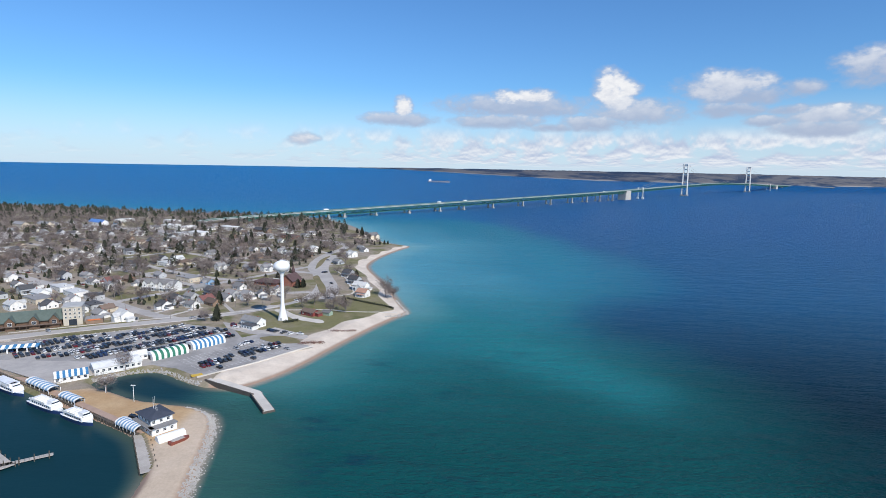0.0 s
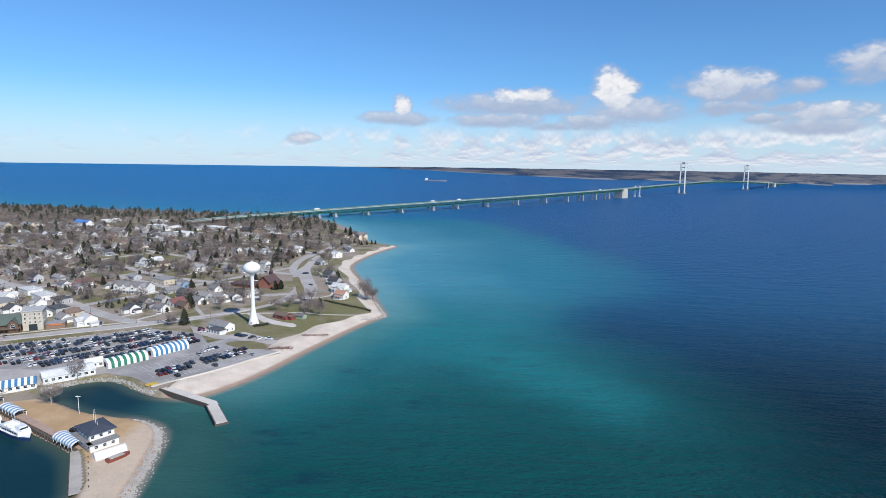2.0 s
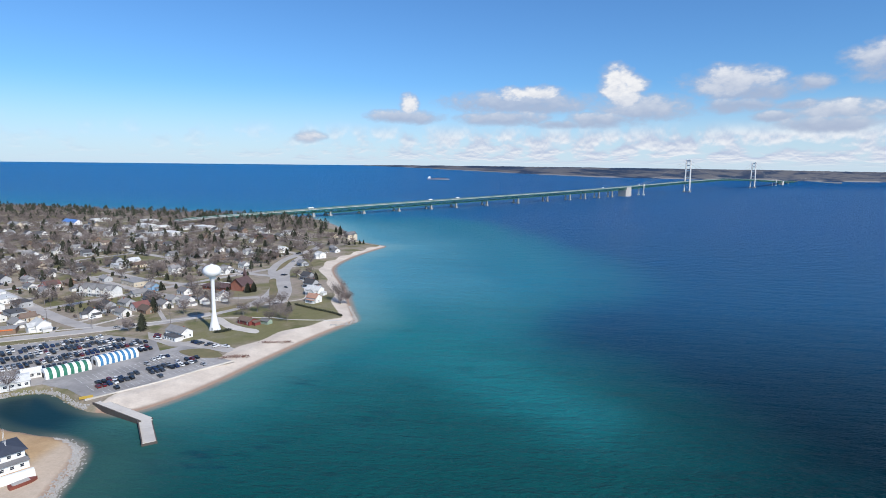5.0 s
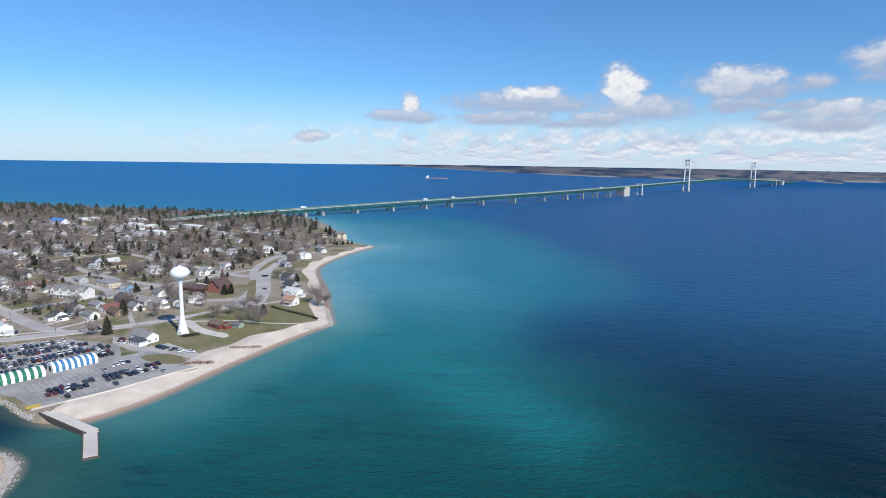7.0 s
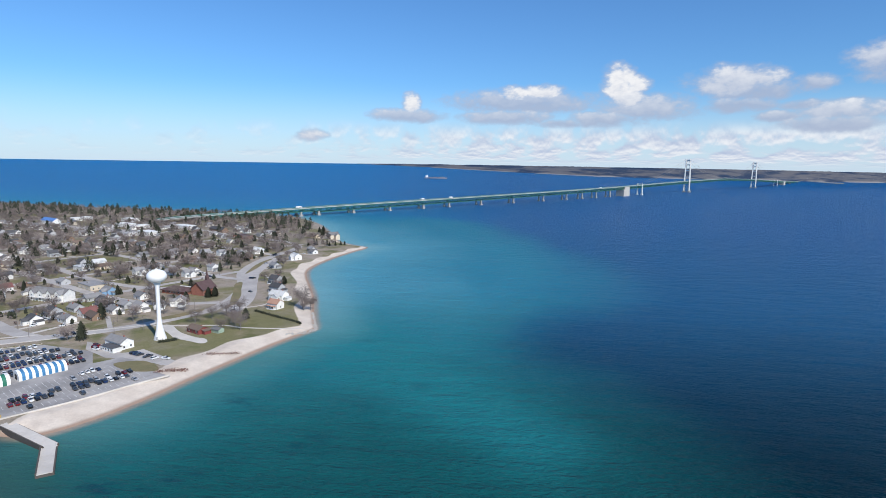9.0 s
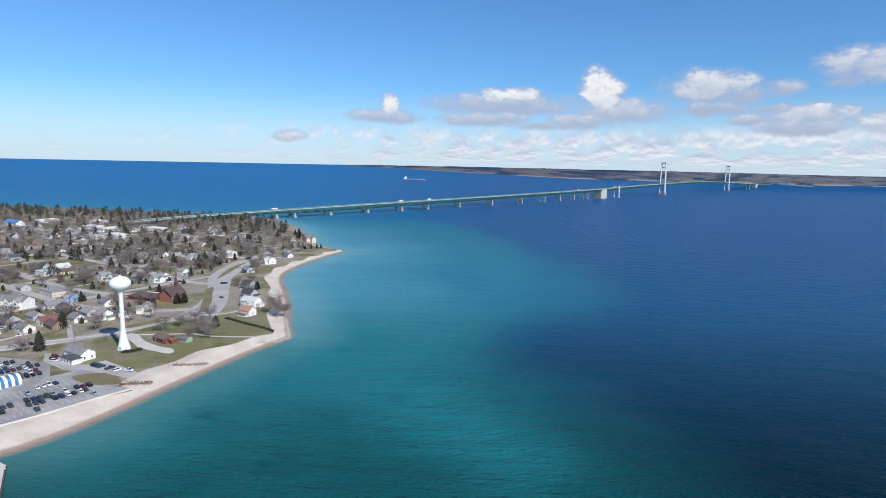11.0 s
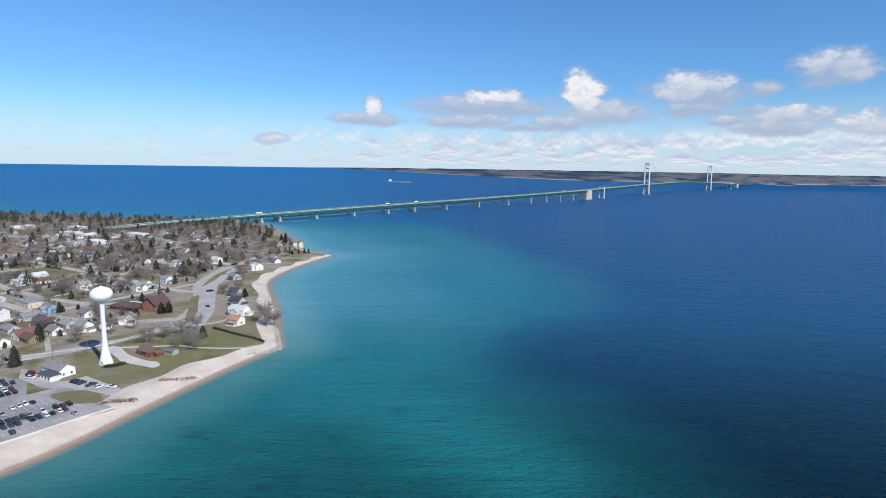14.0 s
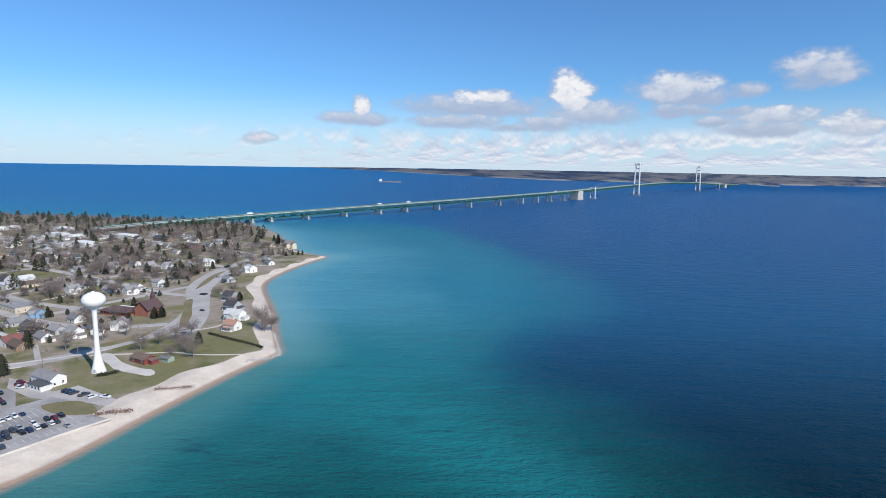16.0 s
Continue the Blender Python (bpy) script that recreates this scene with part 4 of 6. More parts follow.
def house(x, y, rot, w, d, h, wall, roof, storeys=1, form="gable", rise=None, label="", porch=False, wing=False, name="house", category="house", far=False):
    ob = thing(name, pose(x, y, gz(x, y), 0, 0, rot), label or f"{wall} {storeys}-storey house under a {roof} shingle roof", category, "houses of the town")
    h = h * 0.88 if storeys == 2 and h < 6 else h
    rise = rise if rise is not None else d * 0.34
    part("wall", body(w, d, h, rise if form == "gable" else 0), WALLS[wall], ob)
    sh = Shape()
    if form == "gable":
        gable(sh, w, d, h, rise)
    elif form == "hip":
        hip(sh, w, d, h, rise)
    else:
        sh.box(0, 0, h, w + 0.5, d + 0.5, 0.35)
        sh.box(w * 0.2, d * 0.1, h + 0.35, 2.2, 1.8, 1.0)
    roof_ob = part("roof", sh, ROOFS[roof], ob)
    if form != "flat" and not far:
        part("chimney", Shape().box(w * 0.22, d * 0.12, h + rise * 0.3, 0.8, 0.8, rise * 0.9), WALLS["brick"], roof_ob)
    windows_on(ob, w, d, h, storeys, far)
    part("door", Shape().box(0, -d / 2 - 0.03, 0.05, 1.1, 0.16, 2.1), timber, ob)
    if form != "flat" and w < 15:
        side = 1 if int(abs(x) * 7 + abs(y)) % 2 else -1
        part("lean_to", Shape().box(side * (w / 2 + 1.7), d * 0.12, -0.5, 3.4, d * 0.62, 3.0), WALLS[wall], ob)
        part("lean_to_roof", Shape().beam((side * (w / 2 - 0.02), d * 0.12, 3.1), (side * (w / 2 + 3.8), d * 0.12, 2.35), d * 0.7, 0.2), ROOFS[roof], ob)
    if porch:
        pr = Shape().box(0, -d / 2 - 1.3, 2.6, w * 0.8, 2.8, 0.2)
        part("porch_roof", pr, ROOFS[roof], ob)
        part("porch_floor", Shape().box(0, -d / 2 - 1.3, 0.0, w * 0.8, 2.6, 0.3), trim, ob)
        for k in (-1, 0.33, 1):
            part("porch_post", Shape().box(k * w * 0.38, -d / 2 - 2.5, 0.3, 0.18, 0.18, 2.3), trim, ob)
    if wing:
        wq = Shape()
        for v in body(d * 0.7, w * 0.5, h * 0.85, w * 0.5 * 0.36).v:
            wq.v.append(v)
        b2 = body(d * 0.8, w * 0.45, h * 0.9, w * 0.16)
        turned = [(-vy + w * 0.12, vx - d * 0.55, vz) for vx, vy, vz in b2.v]
        part("gable_wing", Shape().raw(turned, b2.f), WALLS[wall], ob)
        g2 = Shape()
        gable(g2, d * 0.8, w * 0.45, h * 0.9, w * 0.16)
        part("wing_roof", Shape().raw([(-vy + w * 0.12, vx - d * 0.55, vz) for vx, vy, vz in g2.v], g2.f), ROOFS[roof], ob)
    return ob


# kinds: width, depth, eaves, wall, roof, storeys, form, porch, wing
KINDS = {
    "w1": (11, 8, 3.2, "white", "gray", 1, "gable", False, False), "w2": (10, 8, 5.6, "white", "gray", 2, "gable", True, True),
    "w3": (13, 9, 5.6, "white", "light", 2, "gable", True, True), "wd": (11, 8.5, 4.2, "white", "dark", 2, "gable", False, True),
    "g1": (12, 8, 3.2, "gray", "gray", 1, "gable", False, False), "g2": (11, 9, 5.4, "gray", "dark", 2, "gable", True, False),
    "c1": (12, 8, 3.2, "cream", "brown", 1, "gable", False, False), "c2": (11, 8, 5.4, "cream", "brown", 2, "hip", False, False),
    "b1": (12, 8, 4.6, "blue", "gray", 2, "gable", False, True), "r1": (12, 9, 3.4, "white", "red", 1, "gable", False, False),
    "n1": (13, 8, 3.0, "brown", "brown", 1, "gable", False, False), "o1": (11, 8, 5.2, "white", "orange", 2, "gable", True, False),
    "f1": (20, 12, 4.2, "white", "light", 1, "flat", False, False), "f2": (26, 14, 4.5, "cream", "gray", 1, "flat", False, False),
    "f3": (36, 18, 6.0, "white", "white", 1, "flat", False, False), "f4": (46, 14, 6.0, "white", "blue", 2, "gable", False, False),
    "k1": (16, 10, 4.2, "gray", "dark", 1, "flat", False, False), "m1": (38, 11, 5.8, "brown", "dark", 2, "gable", False, False),
    "m2": (36, 12, 7.0, "cream", "gray", 2, "gable", True, False), "t1": (15, 12, 7.5, "cream", "gray", 2, "gable", False, True),
    "br": (30, 14, 4.5, "brick", "maroon", 1, "flat", False, False),
}
NEAR = [(-267, 446, "r1"), (-253, 456, "w1"), (-298, 490, "g1"), (-284, 487, "w1"), (-256, 473, "g1"), (-238, 465, "w2"), (-229, 476, "w1"),
        (-218, 487, "w2"), (-263, 503, "w1"), (-331, 598, "w2"), (-336, 616, "w1"), (-301, 605, "w1"), (-277, 598, "w2"), (-283, 618, "w1"), (-270, 634, "w2"), (-331, 532, "f2"),
        (-404, 612, "f1"), (-388, 622, "c1"), (-481, 804, "w1"), (-358, 746, "w1"), (-337, 738, "g1"), (-681, 1082, "f3"), (-590, 976, "f3"), (-522, 900, "f3"), (-516, 994, "f3"), (-438, 963, "m1"),
        (-335, 637, "g1"), (-325, 683, "n1")]
EAST = [(-275, 757, "w3"), (-288, 736, "w1"), (-363, 897, "br"), (-345, 956, "f1"), (-409, 1132, "c2"), (-229, 928, "t1"), (-205, 768, "w1"), (-210, 720, "w3"), (-213, 664, "g1"),
        (-311, 730, "w2"), (-139, 491, "o1"), (-148, 519, "w3"), (-162, 549, "g2"), (-178, 584, "g2"), (-258, 927, "c1"), (-215, 790, "g1")]
FAR = [(-884, 936, "m2"), (-846, 948, "m2"), (-791, 1014, "f4"), (-783, 1080, "f3"), (-632, 998, "f3"), (-548, 890, "f1"), (-671, 674, "f1"), (-551, 697, "w2"), (-530, 706, "w1"),
       (-652, 760, "n1"), (-680, 711, "c1"), (-550, 781, "c1"), (-523, 761, "n1"), (-467, 785, "c1"), (-643, 897, "w1"), (-770, 1040, "b1"), (-720, 830, "w1"), (-760, 740, "g1")]
MIDDLE = [(-438, 592, "g2"), (-405, 636, "w3"), (-530, 572, "w1"), (-578, 586, "g1"), (-489, 598, "c1"), (-458, 520, "g2"), (-442, 530, "g1"), (-412, 500, "w1"), (-398, 508, "r1"),
          (-381, 482, "w2"), (-301, 514, "b1"), (-370, 544, "g1"), (-286, 457, "g1"), (-269, 428, "w1"), (-256, 438, "n1"), (-276, 475, "g2"),
          (-366, 441, "k1"), (-298, 383, "w3"), (-322, 389, "w1"), (-403, 398, "w3"), (-441, 452, "g2"), (-416, 440, "w3"), (-470, 475, "w1"), (-449, 431, "k1"), (-380, 408, "wd"), (-420, 470, "f1"), (-392, 452, "f1"), (-404, 424, "f2"), (-372, 424, "w2"), (-346, 398, "wd"), (-345, 412, "k1")]
rng = random.Random(7)
OCCUPIED = [(-480, 656, 26), (-445, 668, 28), (-410, 676, 24), (-385, 662, 14)]   # the open field
for rows in (NEAR, EAST, FAR, MIDDLE):
    for x, y, k in rows:
        w, d, h, wall, roof, st, form, porch, wing = KINDS[k]
        rot = (-28 if x < -235 else -62 + (0 if y < 600 else 20)) + rng.choice((0, 0, 90, 180)) + rng.uniform(-3, 3)
        if rows is EAST and y < 600:
            rot = -20 + rng.uniform(-4, 4)
        OCCUPIED.append((x, y, max(w, d) / 2 + 3))
        roofword = "flat" if form == "flat" else f"{roof} shingle"
        kindword = {"f3": "commercial building", "f4": "motel", "m1": "motel", "m2": "motel", "f1": "shop building", "f2": "shop building", "k1": "shop building", "br": "school building"}.get(k, "house")
        lab = f"{'long ' if w > 28 else ''}{wall} {'two-storey' if st == 2 else 'low'} {kindword} with a {roofword} roof"
        house(x, y, rot, w * rng.uniform(0.92, 1.08), d, h, wall, roof, st, form, None, lab, porch, wing, kindword.replace(" ", "_"), kindword, far=y > 640)
# small homes between the listed ones
road_pts = np.concatenate([smooth_line(p, 14) for _, p, _, _ in ROADS])
town = [(-480, 420), (-330, 395), (-240, 430), (-235, 520), (-262, 640), (-275, 860), (-360, 1010), (-480, 1080), (-900, 1150), (-1050, 900)]
made = 0
for _ in range(7000):
    if made >= 118:
        break
    x, y = rng.uniform(-900, -215), 400 + 640 * rng.random() ** 1.25
    if not in_poly(x, y, town) or any((x - a) ** 2 + (y - b) ** 2 < (r + 6) ** 2 for a, b, r in OCCUPIED):
        continue
    if np.min(np.hypot(road_pts[:, 0] - x, road_pts[:, 1] - y)) < 13 or math.hypot(x + 243, y - 530) < 30:
        continue
    k = rng.choice(("w1", "w1", "w2", "g1", "c1", "n1", "wd", "g2"))
    w, d, h, wall, roof, st, form, porch, wing = KINDS[k]
    OCCUPIED.append((x, y, 8))
    house(x, y, -28 + rng.choice((0, 90)) + rng.uniform(-3, 3), w * rng.uniform(0.8, 1.0), d, h, wall, roof, st, form, None, f"{wall} {'two-storey' if st == 2 else 'low'} house with a {roof} shingle roof", porch, wing, far=y > 560)
    made += 1

# driveways from the houses to the nearest street, some with a car
DRIVES = []
for x, y, r in OCCUPIED:
    if r > 14 or y > 780 or x > -200:
        continue
    k = int(np.argmin(np.hypot(road_pts[:, 0] - x, road_pts[:, 1] - y)))
    gap = math.hypot(road_pts[k, 0] - x, road_pts[k, 1] - y)
    if 14 < gap < 42:
        u = Vector((road_pts[k, 0] - x, road_pts[k, 1] - y, 0)) / gap
        ox, oy = x - u.y * 8.5, y + u.x * 8.5
        ribbon("driveway", [(ox - u.x * 3, oy - u.y * 3), (ox + u.x * (gap - 2), oy + u.y * (gap - 2))], 3.2, paving if int(x) % 2 else tar, 0.03, "pale driveway beside a house", "driveway", 0.2)
        DRIVES.append((ox + u.x * gap * 0.25, oy + u.y * gap * 0.25, math.degrees(math.atan2(u.y, u.x))))

# the white house beside the water tower
wh = house(-195.5, 382.5, -24, 17, 8.5, 5.0, "white", "gray", 2, "gable", 2.6, "white two-storey wooden house with grey roofs", name="house")
part("front_wing", body(12, 5.5, 3.0).raw([], []), WALLS["white"], wh).location = (4, -7.2, 0)
part("wing_roof", Shape().box(4, -7.2, 3.0, 12.8, 6.3, 0.3), ROOFS["dark"], wh)
for k in range(4):
    part("window", window_mesh(1.6, 1.5), None, wh).matrix_local = pose(-0.2 + k * 2.9, -9.95, 0.9)
OCCUPIED.append((-195, 381, 14))
# red park shop and green shed
house(-164.5, 419.5, -27, 13, 8, 3.0, "red", "brown", 1, "gable", 1.8, "low dark red wooden shop with a brown roof", name="park_shop", category="shop")
shed_green = thing("shed", pose(-151, 421, gz(-151, 421), 0, 0, -20), "small pale green park shed", "shed")
part("wall", body(7, 5, 2.6, 1.2), material("pale_green_siding", (0.30, 0.38, 0.30), 0.7), shed_green)
_g = Shape()
gable(_g, 7, 5, 2.6, 1.2)
part("roof", _g, ROOFS["gray"], shed_green)
OCCUPIED += [(-164, 419, 10), (-151, 421, 6)]

# the white inn with its row of gables
inn = thing("inn", pose(-332, 488, 3, 0, 0, -8), "large white gabled inn with verandas and grey-green roofs", "inn")
part("wall", body(34, 11, 6.4, 3.4), WALLS["white"], inn)
_g = Shape()
gable(_g, 34, 11, 6.4, 3.4)
inn_roof = part("roof", _g, ROOFS["gray"], inn)
for k in (-13, -4.5, 4.5, 13):
    _b = body(8, 5.5, 6.6, 2.8)
    part("gable_wing", Shape().raw([(-vy + k, vx - 4.2, vz) for vx, vy, vz in _b.v], _b.f), WALLS["white"], inn)
    _g = Shape()
    gable(_g, 8, 5.5, 6.6, 2.8)
    part("wing_roof", Shape().raw([(-vy + k, vx - 4.2, vz) for vx, vy, vz in _g.v], _g.f), ROOFS["gray"], inn)
    for z in (1.0, 4.0):
        part("window", window_mesh(1.8, 1.5), None, inn).matrix_local = pose(k, -8.2, z)
part("veranda_roof", Shape().box(0, -8.6, 2.9, 34, 2.6, 0.2), ROOFS["light"], inn)
for k in range(12):
    part("veranda_post", Shape().box(-16.5 + k * 3, -9.7, 0, 0.2, 0.2, 2.9), trim, inn)
OCCUPIED.append((-332, 486, 20))
# church: low hall, brick nave, spire
church = thing("church", pose(-236, 528, 3, 0, 0, -14), "brick church with dark maroon roofs and a slim spire", "church")
part("hall_wall", body(26, 13, 3.2), WALLS["brick"], church).location = (-8, -2, 0)
_s = Shape()
hip(_s, 26, 13, 3.3, 3.0, 1.4, -8, -2)
_hr = part("hall_roof", _s, ROOFS["maroon"], church)
part("skylight", Shape().box(-4, 2.4, 5.1, 14, 1.6, 0.35), ROOFS["white"], _hr)
_n = body(15, 13, 6.0, 5.5)
part("nave_wall", Shape().raw([(-vy + 14, vx + 4, vz) for vx, vy, vz in _n.v], _n.f), WALLS["brick"], church)
_s = Shape()
gable(_s, 15, 13, 6.0, 5.5, 1.2, 0.3)
part("nave_roof", Shape().raw([(-vy + 14, vx + 4, vz) for vx, vy, vz in _s.v], _s.f), ROOFS["maroon"], church)
part("spire", Shape().box(11.5, 11.5, 9.5, 2.6, 2.6, 4.0).lathe([(2.0, 13.4), (0.9, 16), (0.1, 20.5)], 8, 11.5, 11.5), ROOFS["maroon"], church)
for k in range(4):
    part("window", window_mesh(1.6, 1.5), None, church).matrix_local = pose(-17 + k * 5, -8.5, 1.2)
OCCUPIED += [(-243, 526, 16), (-222, 532, 13)]

# timber lodge with green gables, and the stone tower house by it
lodge = thing("lodge", pose(-356, 353, 3, 0, 0, 31), "long dark timber lodge with green gabled roofs", "lodge")
part("wall", body(52, 16, 6.0, 5.0), timber, lodge)
_g = Shape()
gable(_g, 52, 16, 6.0, 5.0, 1.2, 0.4)
_lr = part("roof", _g, ROOFS["green"], lodge)
for k in (-18, -4, 10, 22):
    _b = body(7, 6, 6.2, 3.4)
    part("gable_front", Shape().raw([(-vy + k, vx - 7.0, vz) for vx, vy, vz in _b.v], _b.f), timber, lodge)
    _g = Shape()
    gable(_g, 7, 6, 6.2, 3.4, 0.7)
    part("gable_roof", Shape().raw([(-vy + k, vx - 7.0, vz) for vx, vy, vz in _g.v], _g.f), ROOFS["green"], lodge)
    part("window", window_mesh(2.6, 2.4), None, lodge).matrix_local = pose(k, -10.55, 3.4)
part("arcade_roof", Shape().box(0, -10.8, 3.0, 52, 3.0, 0.3), ROOFS["brown"], lodge)
for k in range(14):
    part("arcade_post", Shape().box(-25 + k * 3.85, -12.1, 0, 0.3, 0.3, 3.0), timber, lodge)
stone = thing("tower_house", pose(-327, 369, 3, 0, 0, 31), "four-storey beige stone building with small windows", "building")
part("wall", body(12, 14, 13.5), WALLS["stone"], stone)
part("roof", Shape().box(0, 0, 13.5, 13, 15, 0.7), ROOFS["light"], stone)
part("portal", Shape().box(0, -7.05, 0, 5, 0.3, 4.5), glass, stone)
for st in range(3):
    for k in range(4):
        part("window", window_mesh(1.3, 1.5), None, stone).matrix_local = pose(-4.2 + k * 2.8, -7.0, 5.2 + st * 2.8)
        part("window", window_mesh(1.3, 1.5), None, stone).matrix_local = pose(6.0, -4.8 + k * 3.2, 5.2 + st * 2.8, 0, 0, 90)
shop = thing("shop", pose(-314, 373, 3, 0, 0, 31), "low shop with an orange-red sign band", "shop")
part("wall", body(11, 9, 3.6), WALLS["brown"], shop)
part("roof", Shape().box(0, 0, 3.6, 11.6, 9.6, 0.4), ROOFS["gray"], shop)
part("sign_band", Shape().box(0, -4.75, 2.6, 8, 0.2, 0.9), material("orange_sign", (0.65, 0.17, 0.05), 0.6), shop)
OCCUPIED += [(-356, 353, 30), (-327, 369, 12), (-314, 373, 9)]

# ---- ferry quay ----
blue_cloth = material("blue_canvas", (0.045, 0.185, 0.36), 0.7, vary=0.08)
pale_cloth = material("faded_blue_canvas", (0.20, 0.34, 0.50), 0.7, vary=0.08)
green_cloth = material("green_canvas", (0.025, 0.17, 0.105), 0.7, vary=0.08)
white_cloth = material("white_canvas", (0.80, 0.80, 0.78), 0.65, vary=0.06)


def striped_tent(x, y, z, rot, length, width, wall_h, rise, cloth, label, n=14, open_ends=False, name="marquee"):
    """A barrel-roofed canvas shelter of alternating panels along x."""
    ob = thing(name, pose(x, y, z, 0, 0, rot), label, "marquee", "striped shelters")
    prof = [(-width / 2, 0.0 if not open_ends else wall_h - 0.5), (-width / 2, wall_h)] + [(-width / 2 * math.cos(a), wall_h + rise * math.sin(a)) for a in np.linspace(0.25, math.pi - 0.25, 9)]
    prof += [(width / 2, wall_h), (width / 2, 0.0 if not open_ends else wall_h - 0.5)]
    for k in range(n):
        a, b = -length / 2 + length * k / n, -length / 2 + length * (k + 1) / n
        m = len(prof)
        vs = [(e, py, pz) for e in (a, b) for py, pz in prof] + [(e, py * 0.985, pz - 0.06) for e in (a, b) for py, pz in prof]
        fs = [(i, m + i, m + i + 1, i + 1) for i in range(m - 1)] + [(2 * m + i + 1, 3 * m + i + 1, 3 * m + i, 2 * m + i) for i in range(m - 1)]
        part("panel", Shape().raw(vs, fs), cloth if k % 2 else white_cloth, ob)
    if open_ends:
        for k in range(6):
            for s in (-1, 1):
                part("post", Shape().box(-length / 2 + 0.3 + (length - 0.6) * k / 5, s * (width / 2 - 0.15), 0, 0.2, 0.2, wall_h), trim, ob)
    else:
        for s in (-1, 1):
            m = len(prof)
            e = s * length / 2
            part("end_wall", Shape().raw([(e, py, pz) for py, pz in prof] + [(e - s * 0.1, py, pz) for py, pz in prof], [tuple(range(m)), tuple(range(2 * m - 1, m - 1, -1))]), white_cloth, ob)
        # closed end wall: a dark panel paints the shade inside an open doorway
        part("doorway", Shape().box(-length / 2 - 0.06, 0, 0.05, 0.12, 3.0, 2.8), material("inside_shade_black", (0.03, 0.03, 0.035), 0.9), ob)
    return ob


striped_tent(-218.2, 310.3, 3.05, 55, 22, 9.5, 2.0, 2.9, green_cloth, "green and white striped barrel-roofed marquee", 13)
striped_tent(-205.8, 333.2, 3.05, 58, 22.5, 9.5, 2.0, 2.9, blue_cloth, "blue and white striped barrel-roofed marquee", 15)
striped_tent(-254, 254.5, 2.05, -25.5, 25, 6.0, 2.0, 1.4, pale_cloth, "blue and white striped canopy on the ferry quay", 15, True, "quay_canopy")
striped_tent(-227, 241.2, 2.05, -25.5, 16, 5.0, 1.9, 1.2, pale_cloth, "short blue and white striped canopy on the ferry quay", 11, True, "quay_canopy")
striped_tent(-178.5, 216.8, 2.05, -26, 16, 6.2, 1.7, 1.7, pale_cloth, "blue and white striped canopy at the dock head", 15, True, "quay_canopy")


def plain_shed(name, x, y, rot, w, d, h, rise, label, stripes=0):
    ob = thing(name, pose(x, y, gz(x, y), 0, 0, rot), label, "shed")
    part("wall", body(w, d, h, rise), WALLS["white"], ob)
    if stripes:
        for k in range(stripes):
            sh = Shape()
            gable(sh, w / stripes - 1.0, d, h, rise, 0.5)
            q = part("roof_panel", sh, blue_cloth if k % 2 else white_cloth, ob)
            q.location = (-w / 2 + w * (k + 0.5) / stripes, 0, 0)
    else:
        sh = Shape()
        gable(sh, w, d, h, rise, 0.4)
        part("roof", sh, ROOFS["white"], ob)
    for k in range(max(2, int(w / 3))):
        part("window", window_mesh(1.8, 1.5), None, ob).matrix_local = pose(-w / 2 + w * (k + 0.5) / max(2, int(w / 3)), -d / 2, 1.0)
    return ob


plain_shed("boat_shed", -235, 286, 46, 24, 13, 3.4, 1.3, "long white shed with a low pale roof")
plain_shed("store_shed", -233, 303, 46, 9, 9, 3.0, 1.6, "small white store shed beside the marquees")
ticket = plain_shed("ticket_office", -249, 268.5, 40, 16, 10, 3.0, 2.0, "white ticket office with a blue and white striped roof", 12)
pav = thing("pavilion", pose(-315, 303, 3, 0, 0, 25), "open pavilion with blue and white striped roof", "pavilion")
for k in range(14):
    sh = Shape()
    gable(sh, 1.0, 7, 3.2, 1.2, 0.45)
    part("roof_panel", sh, blue_cloth if k % 2 else white_cloth, pav).location = (-13 + k * 2.0, 0, 0)
for k in range(6):
    for s in (-1, 1):
        part("column", Shape().box(-13 + k * 5.2, s * 3.2, 0, 0.7, 0.7, 3.2), trim, pav)
part("beam", Shape().box(0, -3.2, 3.0, 27, 0.5, 0.5), trim, pav)
part("beam", Shape().box(0, 3.2, 3.0, 27, 0.5, 0.5), trim, pav)

# quay wall with its brick walk and piles
QA, QB = Vector((-300, 274.0, 0)), Vector((-172, 212.0, 0))
qd = (QB - QA).normalized()
qn = Vector((-qd.y, qd.x, 0))
brick_walk = material("red_brick_paving", (0.40, 0.28, 0.22), 0.85, vary=0.15, scale=0.8)
quay = thing("quay", pose(0, 0, 0), "timber quay wall with a red brick walk on top", "quay", kind="structure")
part("quay_wall", Shape().beam(QA - qd * 60 + Vector((0, 0, 0.4)), QB + Vector((0, 0, 0.4)), 1.2, 3.0), pile_wood, quay)
part("quay_walk", Shape().beam(QA + qn * 2.6 + Vector((0, 0, 1.95)), QB + qn * 2.6 + Vector((0, 0, 1.95)), 3.4, 0.3), brick_walk, quay)
_n = int((QB - QA).length / 2.4)
for k in range(_n):
    p = QA + qd * (k * 2.4) - qn * 0.9
    part("pile", Shape().tube([(p.x, p.y, -3), (p.x, p.y, 3.0)], [0.2, 0.18], 7), pile_wood, quay)


